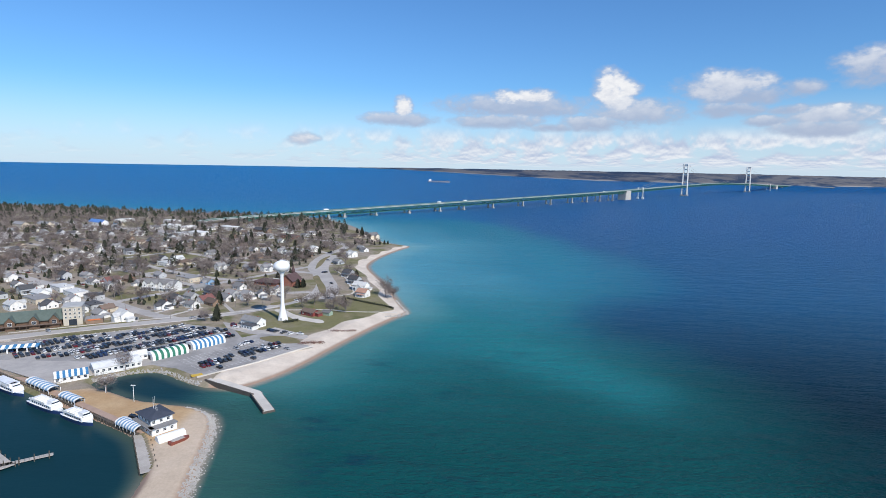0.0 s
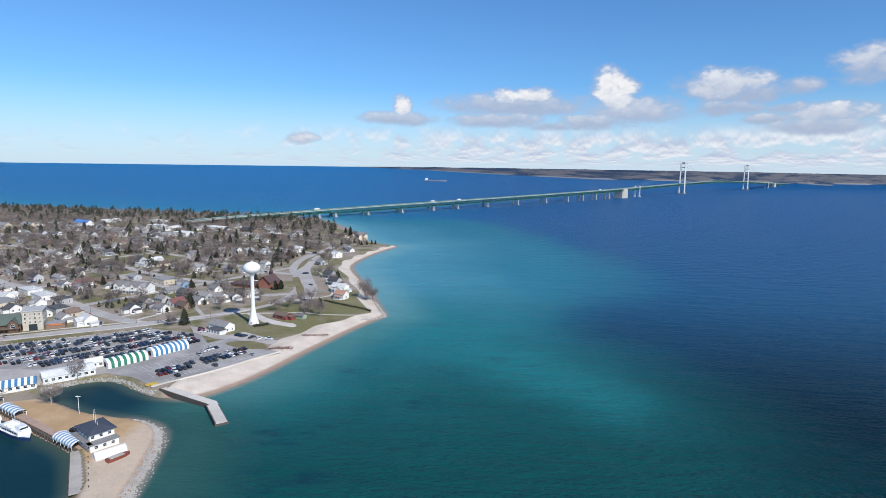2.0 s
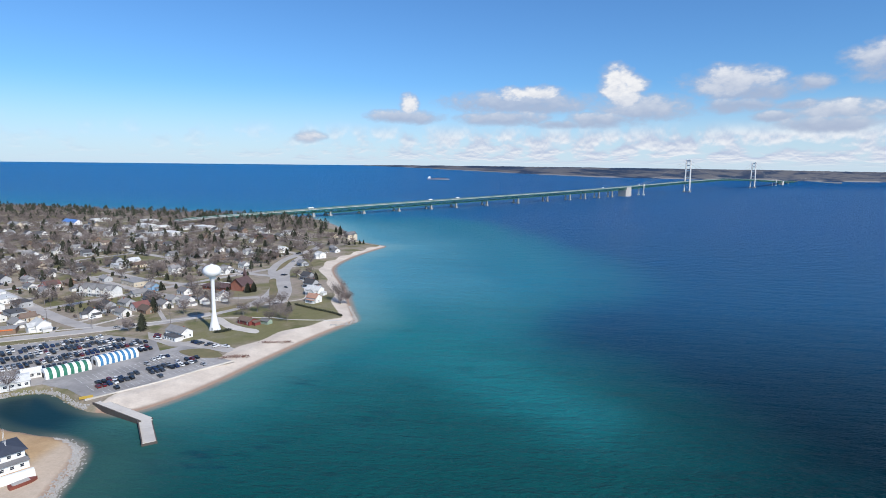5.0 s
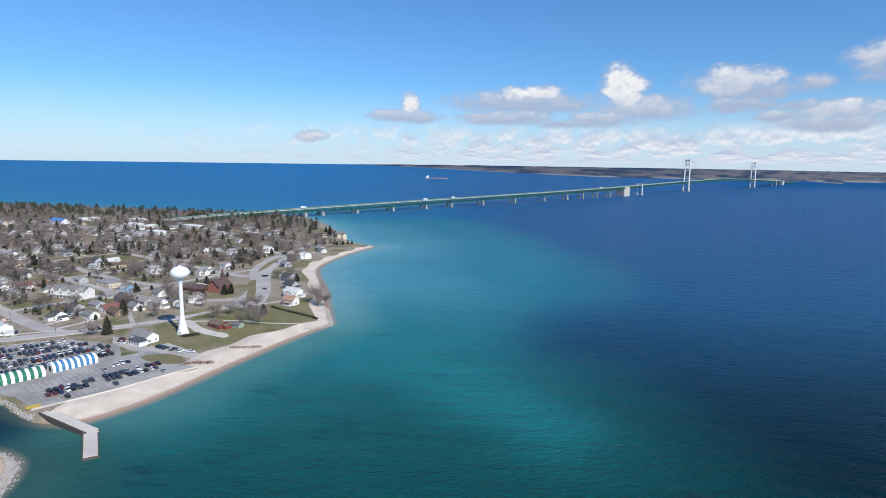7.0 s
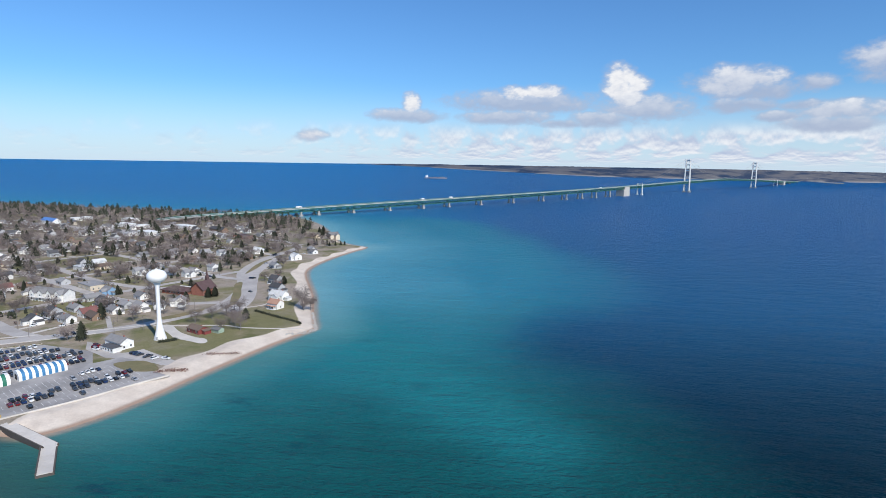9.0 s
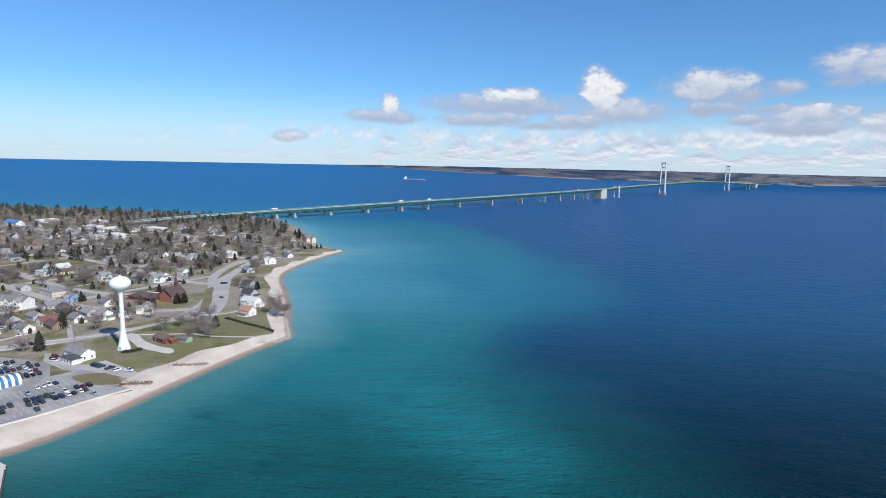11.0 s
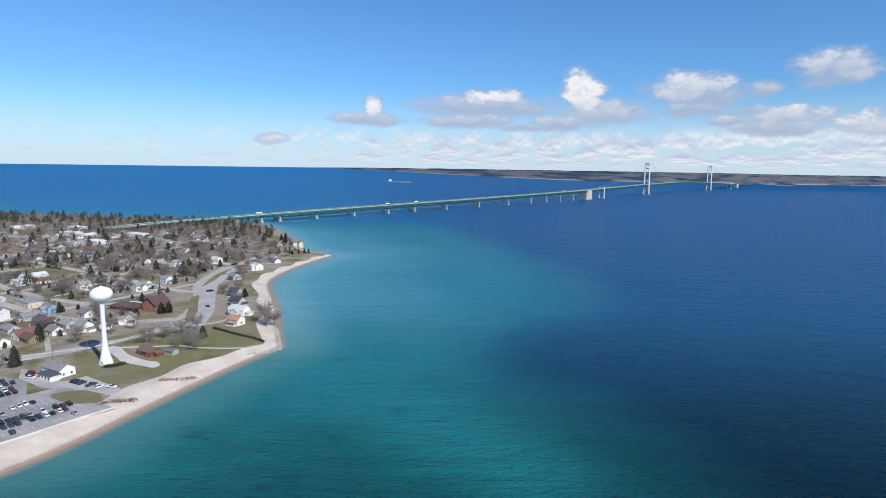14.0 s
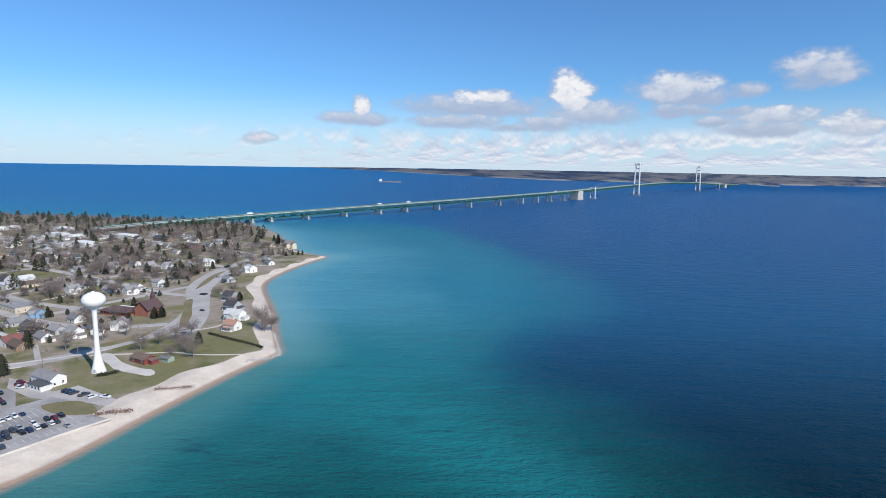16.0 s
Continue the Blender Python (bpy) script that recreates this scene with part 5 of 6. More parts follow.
def dock(name, a, b, width, z, label, planks=True):
    a, b = Vector((*a, z)), Vector((*b, z))
    d = (b - a).normalized()
    n = Vector((-d.y, d.x, 0))
    ob = thing(name, pose(0, 0, 0), label, "dock")
    k = max(4, int((b - a).length / 1.6))
    for i in range(k):
        p, q = a + (b - a) * (i / k), a + (b - a) * ((i + 0.95) / k)
        part("plank", Shape().beam(p, q, width, 0.25), deck_wood, ob)
    for i in range(int((b - a).length / 5) + 1):
        for s in (-1, 1):
            p = a + d * i * 5 + n * s * (width / 2 + 0.15)
            part("pile", Shape().tube([(p.x, p.y, -4), (p.x, p.y, z + 1.2)], [0.22, 0.2], 7), pile_wood, ob)
    return ob


dock("dock", (-171.5, 213), (-149, 184), 6.0, 1.5, "weathered wooden dock on dark piles")
dock("boat_dock", (-232, 163), (-196.5, 193), 2.4, 1.0, "narrow grey wooden boat dock on piles")
dock("boat_dock", (-250, 205), (-206, 181), 5.0, 1.0, "wide grey wooden boat dock on piles")

# concrete breakwater pier by the beach
pier_ob = thing("breakwater_pier", pose(0, 0, 0), "bent concrete pier with dark steel sheet sides", "pier")
dark_steel = material("rusted_sheet_piling", (0.09, 0.075, 0.065), 0.8, vary=0.3)
for a, b, w in (((-174, 277.6), (-140.5, 264.6), 5.8), ((-141.8, 265.0), (-126.0, 244.8), 5.6)):
    A3, B3 = Vector((*a, 2.35 if a[0] < -160 else 1.05)), Vector((*b, 1.05))
    part("sheet_piling", Shape().beam(A3 - Vector((0, 0, 1.6)), B3 - Vector((0, 0, 1.6)), w + 0.5, 3.4), dark_steel, pier_ob)
    k = int((B3 - A3).length / 4.5)
    for i in range(k):
        p, q = A3 + (B3 - A3) * (i / k), A3 + (B3 - A3) * ((i + 0.985) / k)
        part("slab", Shape().beam(p, q, w - 0.5, 0.9), paving, pier_ob)
    nn = Vector((-(B3 - A3).y, (B3 - A3).x, 0)).normalized()
    part("kerb", Shape().beam(A3 - nn * (w / 2) + Vector((0, 0, 0.55)), B3 - nn * (w / 2) + Vector((0, 0, 0.55)), 0.5, 0.9), dark_steel, pier_ob)
part("slab", Shape().box(-141.4, 264.4, 0.4, 5.0, 5.0, 1.105, radians(-35)), paving, pier_ob)
wall_b = thing("beach_wall", pose(0, 0, 0), "low concrete wall between car park and beach", "wall")
_p = smooth_line([(-181, 277), (-160, 303.5), (-147, 325), (-136, 341)], 5)
for a, b in zip(_p[:-1], _p[1:]):
    part("wall_block", Shape().beam((a[0], a[1], 3.2), (b[0], b[1], 3.2), 0.5, 0.9), paving, wall_b)
tagged(new("yellow_mat", Shape().box(-183, 280.5, 3.06, 6, 3.2, 0.25, radians(40)).mesh("yellow_mat", material("yellow_plastic", (0.62, 0.40, 0.05), 0.6))), "yellow boom mat stored at the pier root", "mat")

# harbour house on the spit
hh = thing("harbour_house", pose(-168.5, 219.5, 2.0, 0, 0, -33), "white two-storey harbour house with a dark hipped roof", "house")
part("ground_floor", body(17, 11, 3.2), WALLS["white"], hh)
part("upper_floor", body(13, 9.5, 6.4, 0, 3.2), WALLS["white"], hh).location = (-1.2, 0.4, 0)
_s = Shape()
hip(_s, 13, 9.5, 6.5, 1.7, 0.9, -1.2, 0.4)
_r = part("roof", _s, ROOFS["navy"], hh)
part("porch_roof", Shape().box(7.5, -0.2, 3.25, 3.8, 11.8, 0.3).box(0, -5.6, 3.25, 18, 2.2, 0.3), ROOFS["gray"], hh)
for i, (px, ph) in enumerate(((-2.2, 5.5), (-0.4, 6.5), (1.2, 3.0))):
    part("aerial", Shape().tube([(px, 0.3, 7.4), (px, 0.3, 8.0 + ph)], [0.09, 0.05], 6), trim, hh)
for z, n, w0, y0 in ((1.0, 5, 17, -5.5), (4.2, 4, 13, -4.35)):
    for k in range(n):
        part("window", window_mesh(1.5, 1.4), None, hh).matrix_local = pose(-w0 / 2 + w0 * (k + 0.5) / n - (1.2 if z > 2 else 0), y0, z)
for z, x0 in ((1.0, 8.5), (4.2, 5.3)):
    for k in range(3):
        part("window", window_mesh(1.5, 1.4), None, hh).matrix_local = pose(x0, -3.2 + 3.2 * k, z, 0, 0, 90)
part("door", Shape().box(-5.0, -5.55, 0.0, 1.1, 0.16, 2.1), timber, hh)
tube_tent = thing("storage_tent", pose(-156, 210.5, 2.0, 0, 0, 52), "long white half-round storage tent", "tent")
_pr = [(2.4 * math.cos(a), 2.6 * math.sin(a)) for a in np.linspace(0, math.pi, 11)]
part("cover", Shape().raw([(e, py, pz) for e in (-5.8, 5.8) for py, pz in _pr], [(i, i + 1, 12 + i, 11 + i) for i in range(10)] + [tuple(range(10, -1, -1)), tuple(range(11, 22))]), white_cloth, tube_tent)
part("skirt", Shape().box(0, -2.38, 0, 11.6, 0.12, 0.5).box(0, 2.38, 0, 11.6, 0.12, 0.5), trim, tube_tent)


def hull(length, beam, z0, z1, n=14):
    sh, vs = Shape(), []
    for k in range(n + 1):
        t = k / n
        x = -length / 2 + length * t
        w = beam / 2 * (1.0 if t < 0.55 else max(0.03, 1 - ((t - 0.55) / 0.45) ** 2.2)) * (0.9 + 0.1 * min(1, t * 6))
        vs += [(x, -w, z1), (x + 0.0, -w * 0.82, z0), (x, w * 0.82, z0), (x, w, z1)]
    fs = [(4 * k + i, 4 * k + i + 1, 4 * k + 5 + i, 4 * k + 4 + i) for k in range(n) for i in range(3)]
    fs += [(4 * k + 3, 4 * k, 4 * k + 4, 4 * k + 7) for k in range(n)] + [(3, 2, 1, 0), (4 * n, 4 * n + 1, 4 * n + 2, 4 * n + 3)]
    return sh.raw(vs, fs)


navy = material("navy_hull_paint", (0.02, 0.045, 0.13), 0.35, vary=0.1)
gel = material("white_gelcoat", (0.80, 0.80, 0.80), 0.3, vary=0.05)


def ferry(x, y, rot, length, label):
    ob = thing("ferry", pose(x, y, 0, 0, 0, rot), label, "ferry", "moored ferries")
    part("hull", hull(length, 7.5, -0.8, 2.0), navy, ob, "navy blue hull")
    part("topside", hull(length, 7.6, 2.0, 2.6), gel, ob)
    part("cabin", Shape().box(-1.0, 0, 2.3, length * 0.72, 6.2, 2.3, taper=0.96), gel, ob)
    part("upper_deck", Shape().box(-2.0, 0, 4.6, length * 0.68, 6.6, 0.25), gel, ob)
    part("wheelhouse", Shape().box(length * 0.2, 0, 4.85, 4.5, 4.2, 2.2, taper=0.85), gel, ob)
    part("windscreen", Shape().box(length * 0.2, 0, 5.6, 4.55, 3.9, 0.75, taper=0.93), glass, ob)
    part("railing", Shape().box(-4.0, -3.2, 4.85, length * 0.5, 0.1, 0.9).box(-4.0, 3.2, 4.85, length * 0.5, 0.1, 0.9), trim, ob)
    for k in range(9):
        for s in (-1, 1):
            part("window", Shape().box(-length * 0.3 + k * length * 0.068, s * 3.06, 3.1, 1.1, 0.1, 0.9), glass, ob)
    for k in range(5):
        part("bench", Shape().box(-length * 0.28 + k * 2.2, 0, 4.85, 0.6, 4.6, 0.8), trim, ob)
    part("mast", Shape().tube([(length * 0.16, 0, 6.8), (length * 0.14, 0, 10)], [0.1, 0.05]), trim, ob)
    ob.scale = (0.95, 0.85, 0.8)
    return ob


ferry(-235, 235.0, -23, 29, "white ferry with navy hull moored at the quay")
ferry(-210, 224.6, -23, 23, "smaller white ferry with navy hull at the quay")
_f3 = ferry(-271.5, 252.5, -24, 31, "large white two-deck ferry moored at the quay")
part("second_cabin", Shape().box(-3, 0, 4.85, 19, 5.8, 2.2), gel, _f3)
red_boat = thing("wooden_boat", pose(-150.5, 208, 2.0, 0, 0, 62), "old red-brown wooden boat standing on the sand", "boat")
part("hull", hull(9, 3, 0.0, 1.3), material("red_boat_paint", (0.22, 0.06, 0.04), 0.6), red_boat)
part("deck", Shape().box(-0.8, 0, 1.3, 5.5, 2.2, 0.25), deck_wood, red_boat)
for x, y, h in ((-195.7, 244, 8.5), (-217.3, 252.8, 8.0)):
    lp = thing("lamp_post", pose(x, y, gz(x, y)), "tall grey lamp post on the spit", "lamp post")
    part("pole", Shape().tube([(0, 0, -0.3), (0, 0, h)], [0.16, 0.1], 8), trim, lp)
    part("lamp_head", Shape().box(-0.7, 0, h, 0.9, 0.5, 0.3).box(0.7, 0, h, 0.9, 0.5, 0.3).box(0, 0, h, 1.0, 0.15, 0.15), trim, lp)

# riprap along the spit, the basin and the point
rr = random.Random(3)


def rocks(line, count, spread, z, size, label):
    c = smooth_line(line, 10)
    sh = Shape()
    for _ in range(count):
        p = c[rr.randrange(len(c))]
        x, y = p[0] + rr.gauss(0, spread), p[1] + rr.gauss(0, spread)
        s = size * rr.uniform(0.5, 1.4)
        zz = min(max(gz(x, y), -0.2), z) + 0.1 * s
        vs = []
        for lz, k in ((-0.5, 0.7), (0.1, 1.0), (0.55, 0.55)):
            for i in range(5):
                a = i * 1.2566 + rr.uniform(-0.3, 0.3)
                vs.append((x + s * k * rr.uniform(0.45, 0.7) * math.cos(a), y + s * k * rr.uniform(0.45, 0.7) * math.sin(a), zz + s * lz * rr.uniform(0.6, 1)))
        fs = [tuple(range(4, -1, -1)), tuple(range(10, 15))] + [(k * 5 + i, k * 5 + (i + 1) % 5, k * 5 + 5 + (i + 1) % 5, k * 5 + 5 + i) for k in range(2) for i in range(5)]
        sh.raw(vs, fs)
    tagged(new("riprap", sh.mesh("riprap", stone_mat)), label, "rocks", kind="stuff")


rocks([(-121, 150), (-127, 172), (-133, 191), (-139, 210), (-145, 226), (-153, 237), (-166, 243)], 2600, 1.25, 1.5, 0.6, "pale broken limestone riprap along the spit")
rocks([(-238, 270), (-229, 281), (-216, 288.5), (-204, 287), (-187, 277.5), (-178, 274)], 420, 0.55, 2.8, 0.75, "pale boulders round the boat basin")
rocks([(-106, 429), (-97, 436), (-91, 447), (-97, 463), (-108, 491)], 330, 0.9, 1.1, 0.75, "pale boulders on the point")

# ---- cars ----
PAINT = {
    "black": material("black_car_paint", (0.012, 0.012, 0.014), 0.25, vary=0.1), "white": material("white_car_paint", (0.70, 0.70, 0.70), 0.4, vary=0.05),
    "silver": material("silver_car_paint", (0.33, 0.34, 0.36), 0.45, metal=0.0, vary=0.05), "grey": material("dark_grey_car_paint", (0.07, 0.075, 0.085), 0.3, metal=0.3, vary=0.05),
    "red": material("dark_red_car_paint", (0.16, 0.012, 0.015), 0.25, vary=0.05), "blue": material("navy_car_paint", (0.015, 0.03, 0.09), 0.25, vary=0.05),
}


def loft(sections):
    """A closed skin over cross sections (x, half width, z low, z high)."""
    sh, vs = Shape(), []
    for x, w, a, b in sections:
        vs += [(x, -w, a), (x, w, a), (x, w, b), (x, -w, b)]
    n = len(sections)
    fs = [(4 * k + i, 4 * k + (i + 1) % 4, 4 * k + 4 + (i + 1) % 4, 4 * k + 4 + i) for k in range(n - 1) for i in range(4)]
    fs = [tuple(reversed(f)) for f in fs] + [(0, 1, 2, 3), tuple(reversed((4 * n - 4, 4 * n - 3, 4 * n - 2, 4 * n - 1)))]
    return sh.raw(vs, fs)


_wheel = Shape()
_wv = [(0.33 * math.cos(2 * math.pi * i / 10), s * 0.12, 0.33 + 0.33 * math.sin(2 * math.pi * i / 10)) for s in (-1, 1) for i in range(10)]
_wheel.raw(_wv, [(i, (i + 1) % 10, 10 + (i + 1) % 10, 10 + i) for i in range(10)] + [tuple(range(9, -1, -1)), tuple(range(10, 20))])
wheel_mesh = _wheel.mesh("wheel", chrome)
FORMS = {
    "saloon": ([(-2.3, 0.8, 0.35, 0.85), (-2.1, 0.9, 0.25, 0.95), (-0.9, 0.92, 0.22, 0.98), (1.0, 0.92, 0.22, 0.95), (2.1, 0.88, 0.25, 0.78), (2.3, 0.75, 0.35, 0.62)],
               [(-1.7, 0.78, 0.93, 0.98), (-0.9, 0.66, 0.93, 1.40), (0.3, 0.66, 0.93, 1.42), (1.1, 0.8, 0.9, 0.96)], 1.4),
    "suv": ([(-2.35, 0.85, 0.45, 1.0), (-2.2, 0.95, 0.35, 1.1), (0.9, 0.96, 0.32, 1.12), (2.2, 0.93, 0.35, 1.0), (2.4, 0.8, 0.45, 0.8)],
            [(-2.25, 0.84, 1.08, 1.12), (-1.95, 0.76, 1.08, 1.72), (0.2, 0.76, 1.08, 1.74), (1.1, 0.85, 1.05, 1.12)], 1.45),
    "pickup": ([(-2.8, 0.92, 0.5, 1.1), (-2.7, 0.97, 0.42, 1.12), (0.9, 0.98, 0.4, 1.14), (2.6, 0.94, 0.42, 1.05), (2.8, 0.82, 0.5, 0.85)],
               [(-0.9, 0.84, 1.1, 1.14), (-0.75, 0.78, 1.1, 1.78), (0.6, 0.78, 1.1, 1.8), (1.4, 0.86, 1.08, 1.14)], 1.75),
}
PROTO = {}


def car_at(x, y, rot, form, paint, group="parked cars", z=None):
    m = pose(x, y, (gz(x, y) if z is None else z) + 0.07, 0, 0, rot)
    if (form, paint) in PROTO:
        return copy_thing(PROTO[form, paint], m)
    body_s, cabin_s, ax = FORMS[form]
    ob = thing("car" if form != "pickup" else "pickup_truck", m, f"{paint if paint != 'red' else 'dark red'} {form} parked on the asphalt", "car", group)
    part("body", loft(body_s), PAINT[paint], ob)
    part("cabin_glass", loft(cabin_s), glass, ob)
    tops = [(a, w * 0.97, b - 0.05, b + 0.02) for a, w, _, b in cabin_s[1:3]]
    part("roof", loft(tops), PAINT[paint], ob)
    for sx in (-1, 1):
        for sy in (-1, 1):
            part("wheel", wheel_mesh, None, ob).location = (sx * ax, sy * 0.82, 0)
    PROTO[form, paint] = ob
    return ob


cr = random.Random(11)
COLS = ["black"] * 7 + ["grey"] * 5 + ["blue"] * 3 + ["white"] * 7 + ["silver"] * 3 + ["red"] * 2


def fill_row(o, ang_deg, v, u0, u1, keep, poly, flip=0):
    c, s = math.cos(radians(ang_deg)), math.sin(radians(ang_deg))
    u = u0
    while u < u1:
        x, y = o[0] + u * c - v * s, o[1] + u * s + v * c
        u += 2.75
        if cr.random() < keep and in_poly(x, y, poly):
            car_at(x + cr.uniform(-0.2, 0.2), y + cr.uniform(-0.2, 0.2), ang_deg + 90 + 180 * cr.randrange(2) + cr.uniform(-2, 2), cr.choice(("saloon", "suv", "suv", "suv", "pickup")), cr.choice(COLS))


for v in (-66, -60.7, -50, -44.7, -34, -28.7, -18, -12.7, -2, 3.3, 14, 19.3):
    fill_row((-312, 286), 53, v, -20, 150, 0.93, WEST_IN)
fill_row((-178, 284), 57, 3.0, 6, 62, 0.16, EAST_IN)
fill_row((-178, 284), 57, 11.5, 3, 22, 0.85, EAST_IN)
fill_row((-178, 284), 57, 17.0, 5, 26, 0.75, EAST_IN)
fill_row((-178, 284), 57, 11.5, 30, 56, 0.8, EAST_IN)
fill_row((-178, 284), 57, 17.0, 31, 60, 0.8, EAST_IN)
fill_row((-178, 284), 57, 27.5, 26, 60, 0.3, EAST_IN)
fill_row((-178, 284), 57, 33.0, 40, 60, 0.75, EAST_IN)
for i, (x, y, p, f) in enumerate([(-178, 371, "black", "suv"), (-175.3, 370, "blue", "suv"), (-172.5, 368.8, "grey", "suv"), (-166, 367, "grey", "pickup"), (-160, 364.5, "white", "suv"),
                                  (-153.5, 364.9, "white", "pickup"), (-210, 381, "red", "suv"), (-208, 377, "red", "suv"), (-205, 374, "white", "suv"), (-184, 226.5, "black", "suv")]):
    car_at(x, y, 62 if i < 5 else -10, f, p)
for _ in range(34):
    p = road_pts[cr.randrange(len(road_pts))]
    if p[1] < 900 and p[0] > -800 and p[1] > 330:
        car_at(p[0] + cr.uniform(-3, 3), p[1] + cr.uniform(-3, 3), cr.choice((-28, 62, 152)), cr.choice(("saloon", "suv")), cr.choice(COLS), z=3.1)

for i, (x, y, a) in enumerate(DRIVES):
    if i % 3:
        car_at(x, y, a, cr.choice(("saloon", "suv", "pickup")), cr.choice(COLS))

# traffic on the bridge
ang_b = math.degrees(math.atan2(BD.y, BD.x))
for s, big_one in ((-1905, 1), (-1790, 1), (-2060, 0), (-1560, 0), (-2230, 0), (-2300, 1), (-1240, 0), (-2420, 0), (-900, 1), (-60, 0)):
    q = deck_at(s, 4 if big_one else -4, -0.15)
    if big_one:
        tr = thing("lorry", pose(q.x, q.y, q.z, 0, 0, ang_b), "white lorry driving on the bridge deck", "lorry")
        part("trailer", Shape().box(-2, 0, 1.0, 12, 2.5, 3.0), trim, tr)
        part("cab", Shape().box(5.5, 0, 0.6, 2.4, 2.4, 2.6, taper=0.9), PAINT["white"], tr)
        for sx in (-6, -4.6, 3.6, 6):
            for sy in (-1, 1):
                part("wheel", wheel_mesh, None, tr).location = (sx, sy * 1.1, 0.1)
    else:
        car_at(q.x, q.y, ang_b, "suv", cr.choice(("white", "silver", "black")), z=q.z)

# a freighter out on the lake
_u = np.linspace(0.3, 1, 900)
_rm = float(reach(np.array(-6.0)))
FREIGHT_EL = -1.27

# ---- trees ----
tr_rng = random.Random(5)


def bare_tree_parts(seed, h, r):
    g = random.Random(seed)
    trunk, crown = Shape(), Shape()
    trunk.tube([(0, 0, -0.4), (0.1, 0, h * 0.25), (0.0, 0.15, h * 0.5)], [0.34, 0.26, 0.14], 6)
    tips = []
    for k in range(9):
        a, t = k * 2.4 + g.uniform(-0.4, 0.4), g.uniform(0.18, 0.5)
        p0 = Vector((0, 0.1, h * t))
        p2 = Vector((math.cos(a) * r * g.uniform(0.5, 0.95), math.sin(a) * r * g.uniform(0.5, 0.95), h * g.uniform(0.6, 0.98)))
        p1 = (p0 + p2) / 2 + Vector((math.cos(a), math.sin(a), -0.6)) * r * 0.1
        trunk.tube([p0, p1, p2], [0.15, 0.09, 0.03], 5)
        tips += [p1, p2, (p1 + p2) / 2]
    vs, fs = [], []
    for k in range(1700):
        c = g.choice(tips)
        d = Vector((g.gauss(0, 1), g.gauss(0, 1), g.gauss(0.55, 0.8))).normalized()
        p = c + Vector((g.gauss(0, r * 0.27), g.gauss(0, r * 0.27), g.gauss(0, h * 0.10)))
        L = g.uniform(0.7, 1.9)
        w = d.cross(Vector((g.uniform(-1, 1), g.uniform(-1, 1), g.uniform(-1, 1)))).normalized() * g.uniform(0.035, 0.085)
        i = len(vs)
        vs += [p - w, p + w, p + d * L]
        fs.append((i, i + 1, i + 2))
    crown.raw(vs, fs)
    return trunk.mesh("trunk", bark), crown.mesh("crown", twig)


def conifer_parts(seed, h, r):
    g = random.Random(seed)
    trunk, crown = Shape(), Shape()
    trunk.tube([(0, 0, -0.4), (0, 0, h * 0.95)], [0.28, 0.04], 6)
    vs, fs = [], []
    n = 1100
    for k in range(n):
        t = (k + g.random()) / n
        z = h * (0.08 + 0.92 * t ** 0.9)
        rr2 = r * (1 - t) ** 0.55 * g.uniform(0.45, 1.15) * (0.82 + 0.18 * math.sin(t * 46 + seed)) * (0.85 + 0.2 * noise.noise((seed * 3.1, t * 5, 0))) + 0.1
        a = g.uniform(0, 2 * math.pi)
        d = Vector((math.cos(a), math.sin(a), 0))
        s = Vector((-d.y, d.x, 0)) * g.uniform(0.2, 0.42)
        p = d * rr2 + Vector((0, 0, z - 0.22 * rr2))
        b = d * rr2 * 0.35 + Vector((0, 0, z + 0.15 * rr2))
        i = len(vs)
        vs += [b - s, b + s, p + s * 0.3 + Vector((0, 0, -0.25)), p - s * 0.3]
        fs.append((i, i + 1, i + 2, i + 3))
    crown.raw(vs, fs)
    return trunk.mesh("trunk", bark), crown.mesh("crown", needle)


BARE = [bare_tree_parts(k, h, r) for k, (h, r) in enumerate(((11, 4.8), (13, 5.8), (9, 4.2), (14, 5.4)))]
PINE = [conifer_parts(20 + k, h, r) for k, (h, r) in enumerate(((13, 5.2), (15, 5.6), (9, 4.4)))]
TREE_N = [0]


def tree(x, y, kind, k, size, label, group):
    ob = thing("tree" if kind == "bare" else "conifer", pose(x, y, gz(x, y), 0, 0, tr_rng.uniform(0, 360)), label, "tree", group)
    ob.scale = (size, size, size * tr_rng.uniform(0.9, 1.15))
    t, c = (BARE if kind == "bare" else PINE)[k]
    part("trunk", t, None, ob)
    part("crown", c, None, ob)
    TREE_N[0] += 1


BARE_AT = [(-116, 492), (-112, 497), (-214, 624), (-204, 665), (-222, 640), (-153, 444), (-138, 428), (-149, 422), (-146, 436), (-261, 490), (-166, 462), (-172, 452), (-280, 392), (-262, 398),
           (-306, 362), (-286, 372), (-192, 590), (-182, 600), (-230, 690), (-225, 700), (-230, 660), (-228, 284), (-217, 253), (-250, 381), (-236, 388)]
BARE_AT += [(-215, 800), (-225, 815), (-208, 822), (-222, 760), (-232, 775), (-228, 735), (-200, 836), (-240, 905), (-232, 915), (-245, 950), (-262, 980), (-218, 690), (-222, 612), (-203, 603), (-235, 840),
            (-168, 565), (-188, 560), (-172, 505), (-160, 472), (-178, 440), (-190, 455), (-224, 436), (-205, 470), (-214, 458), (-232, 452)]
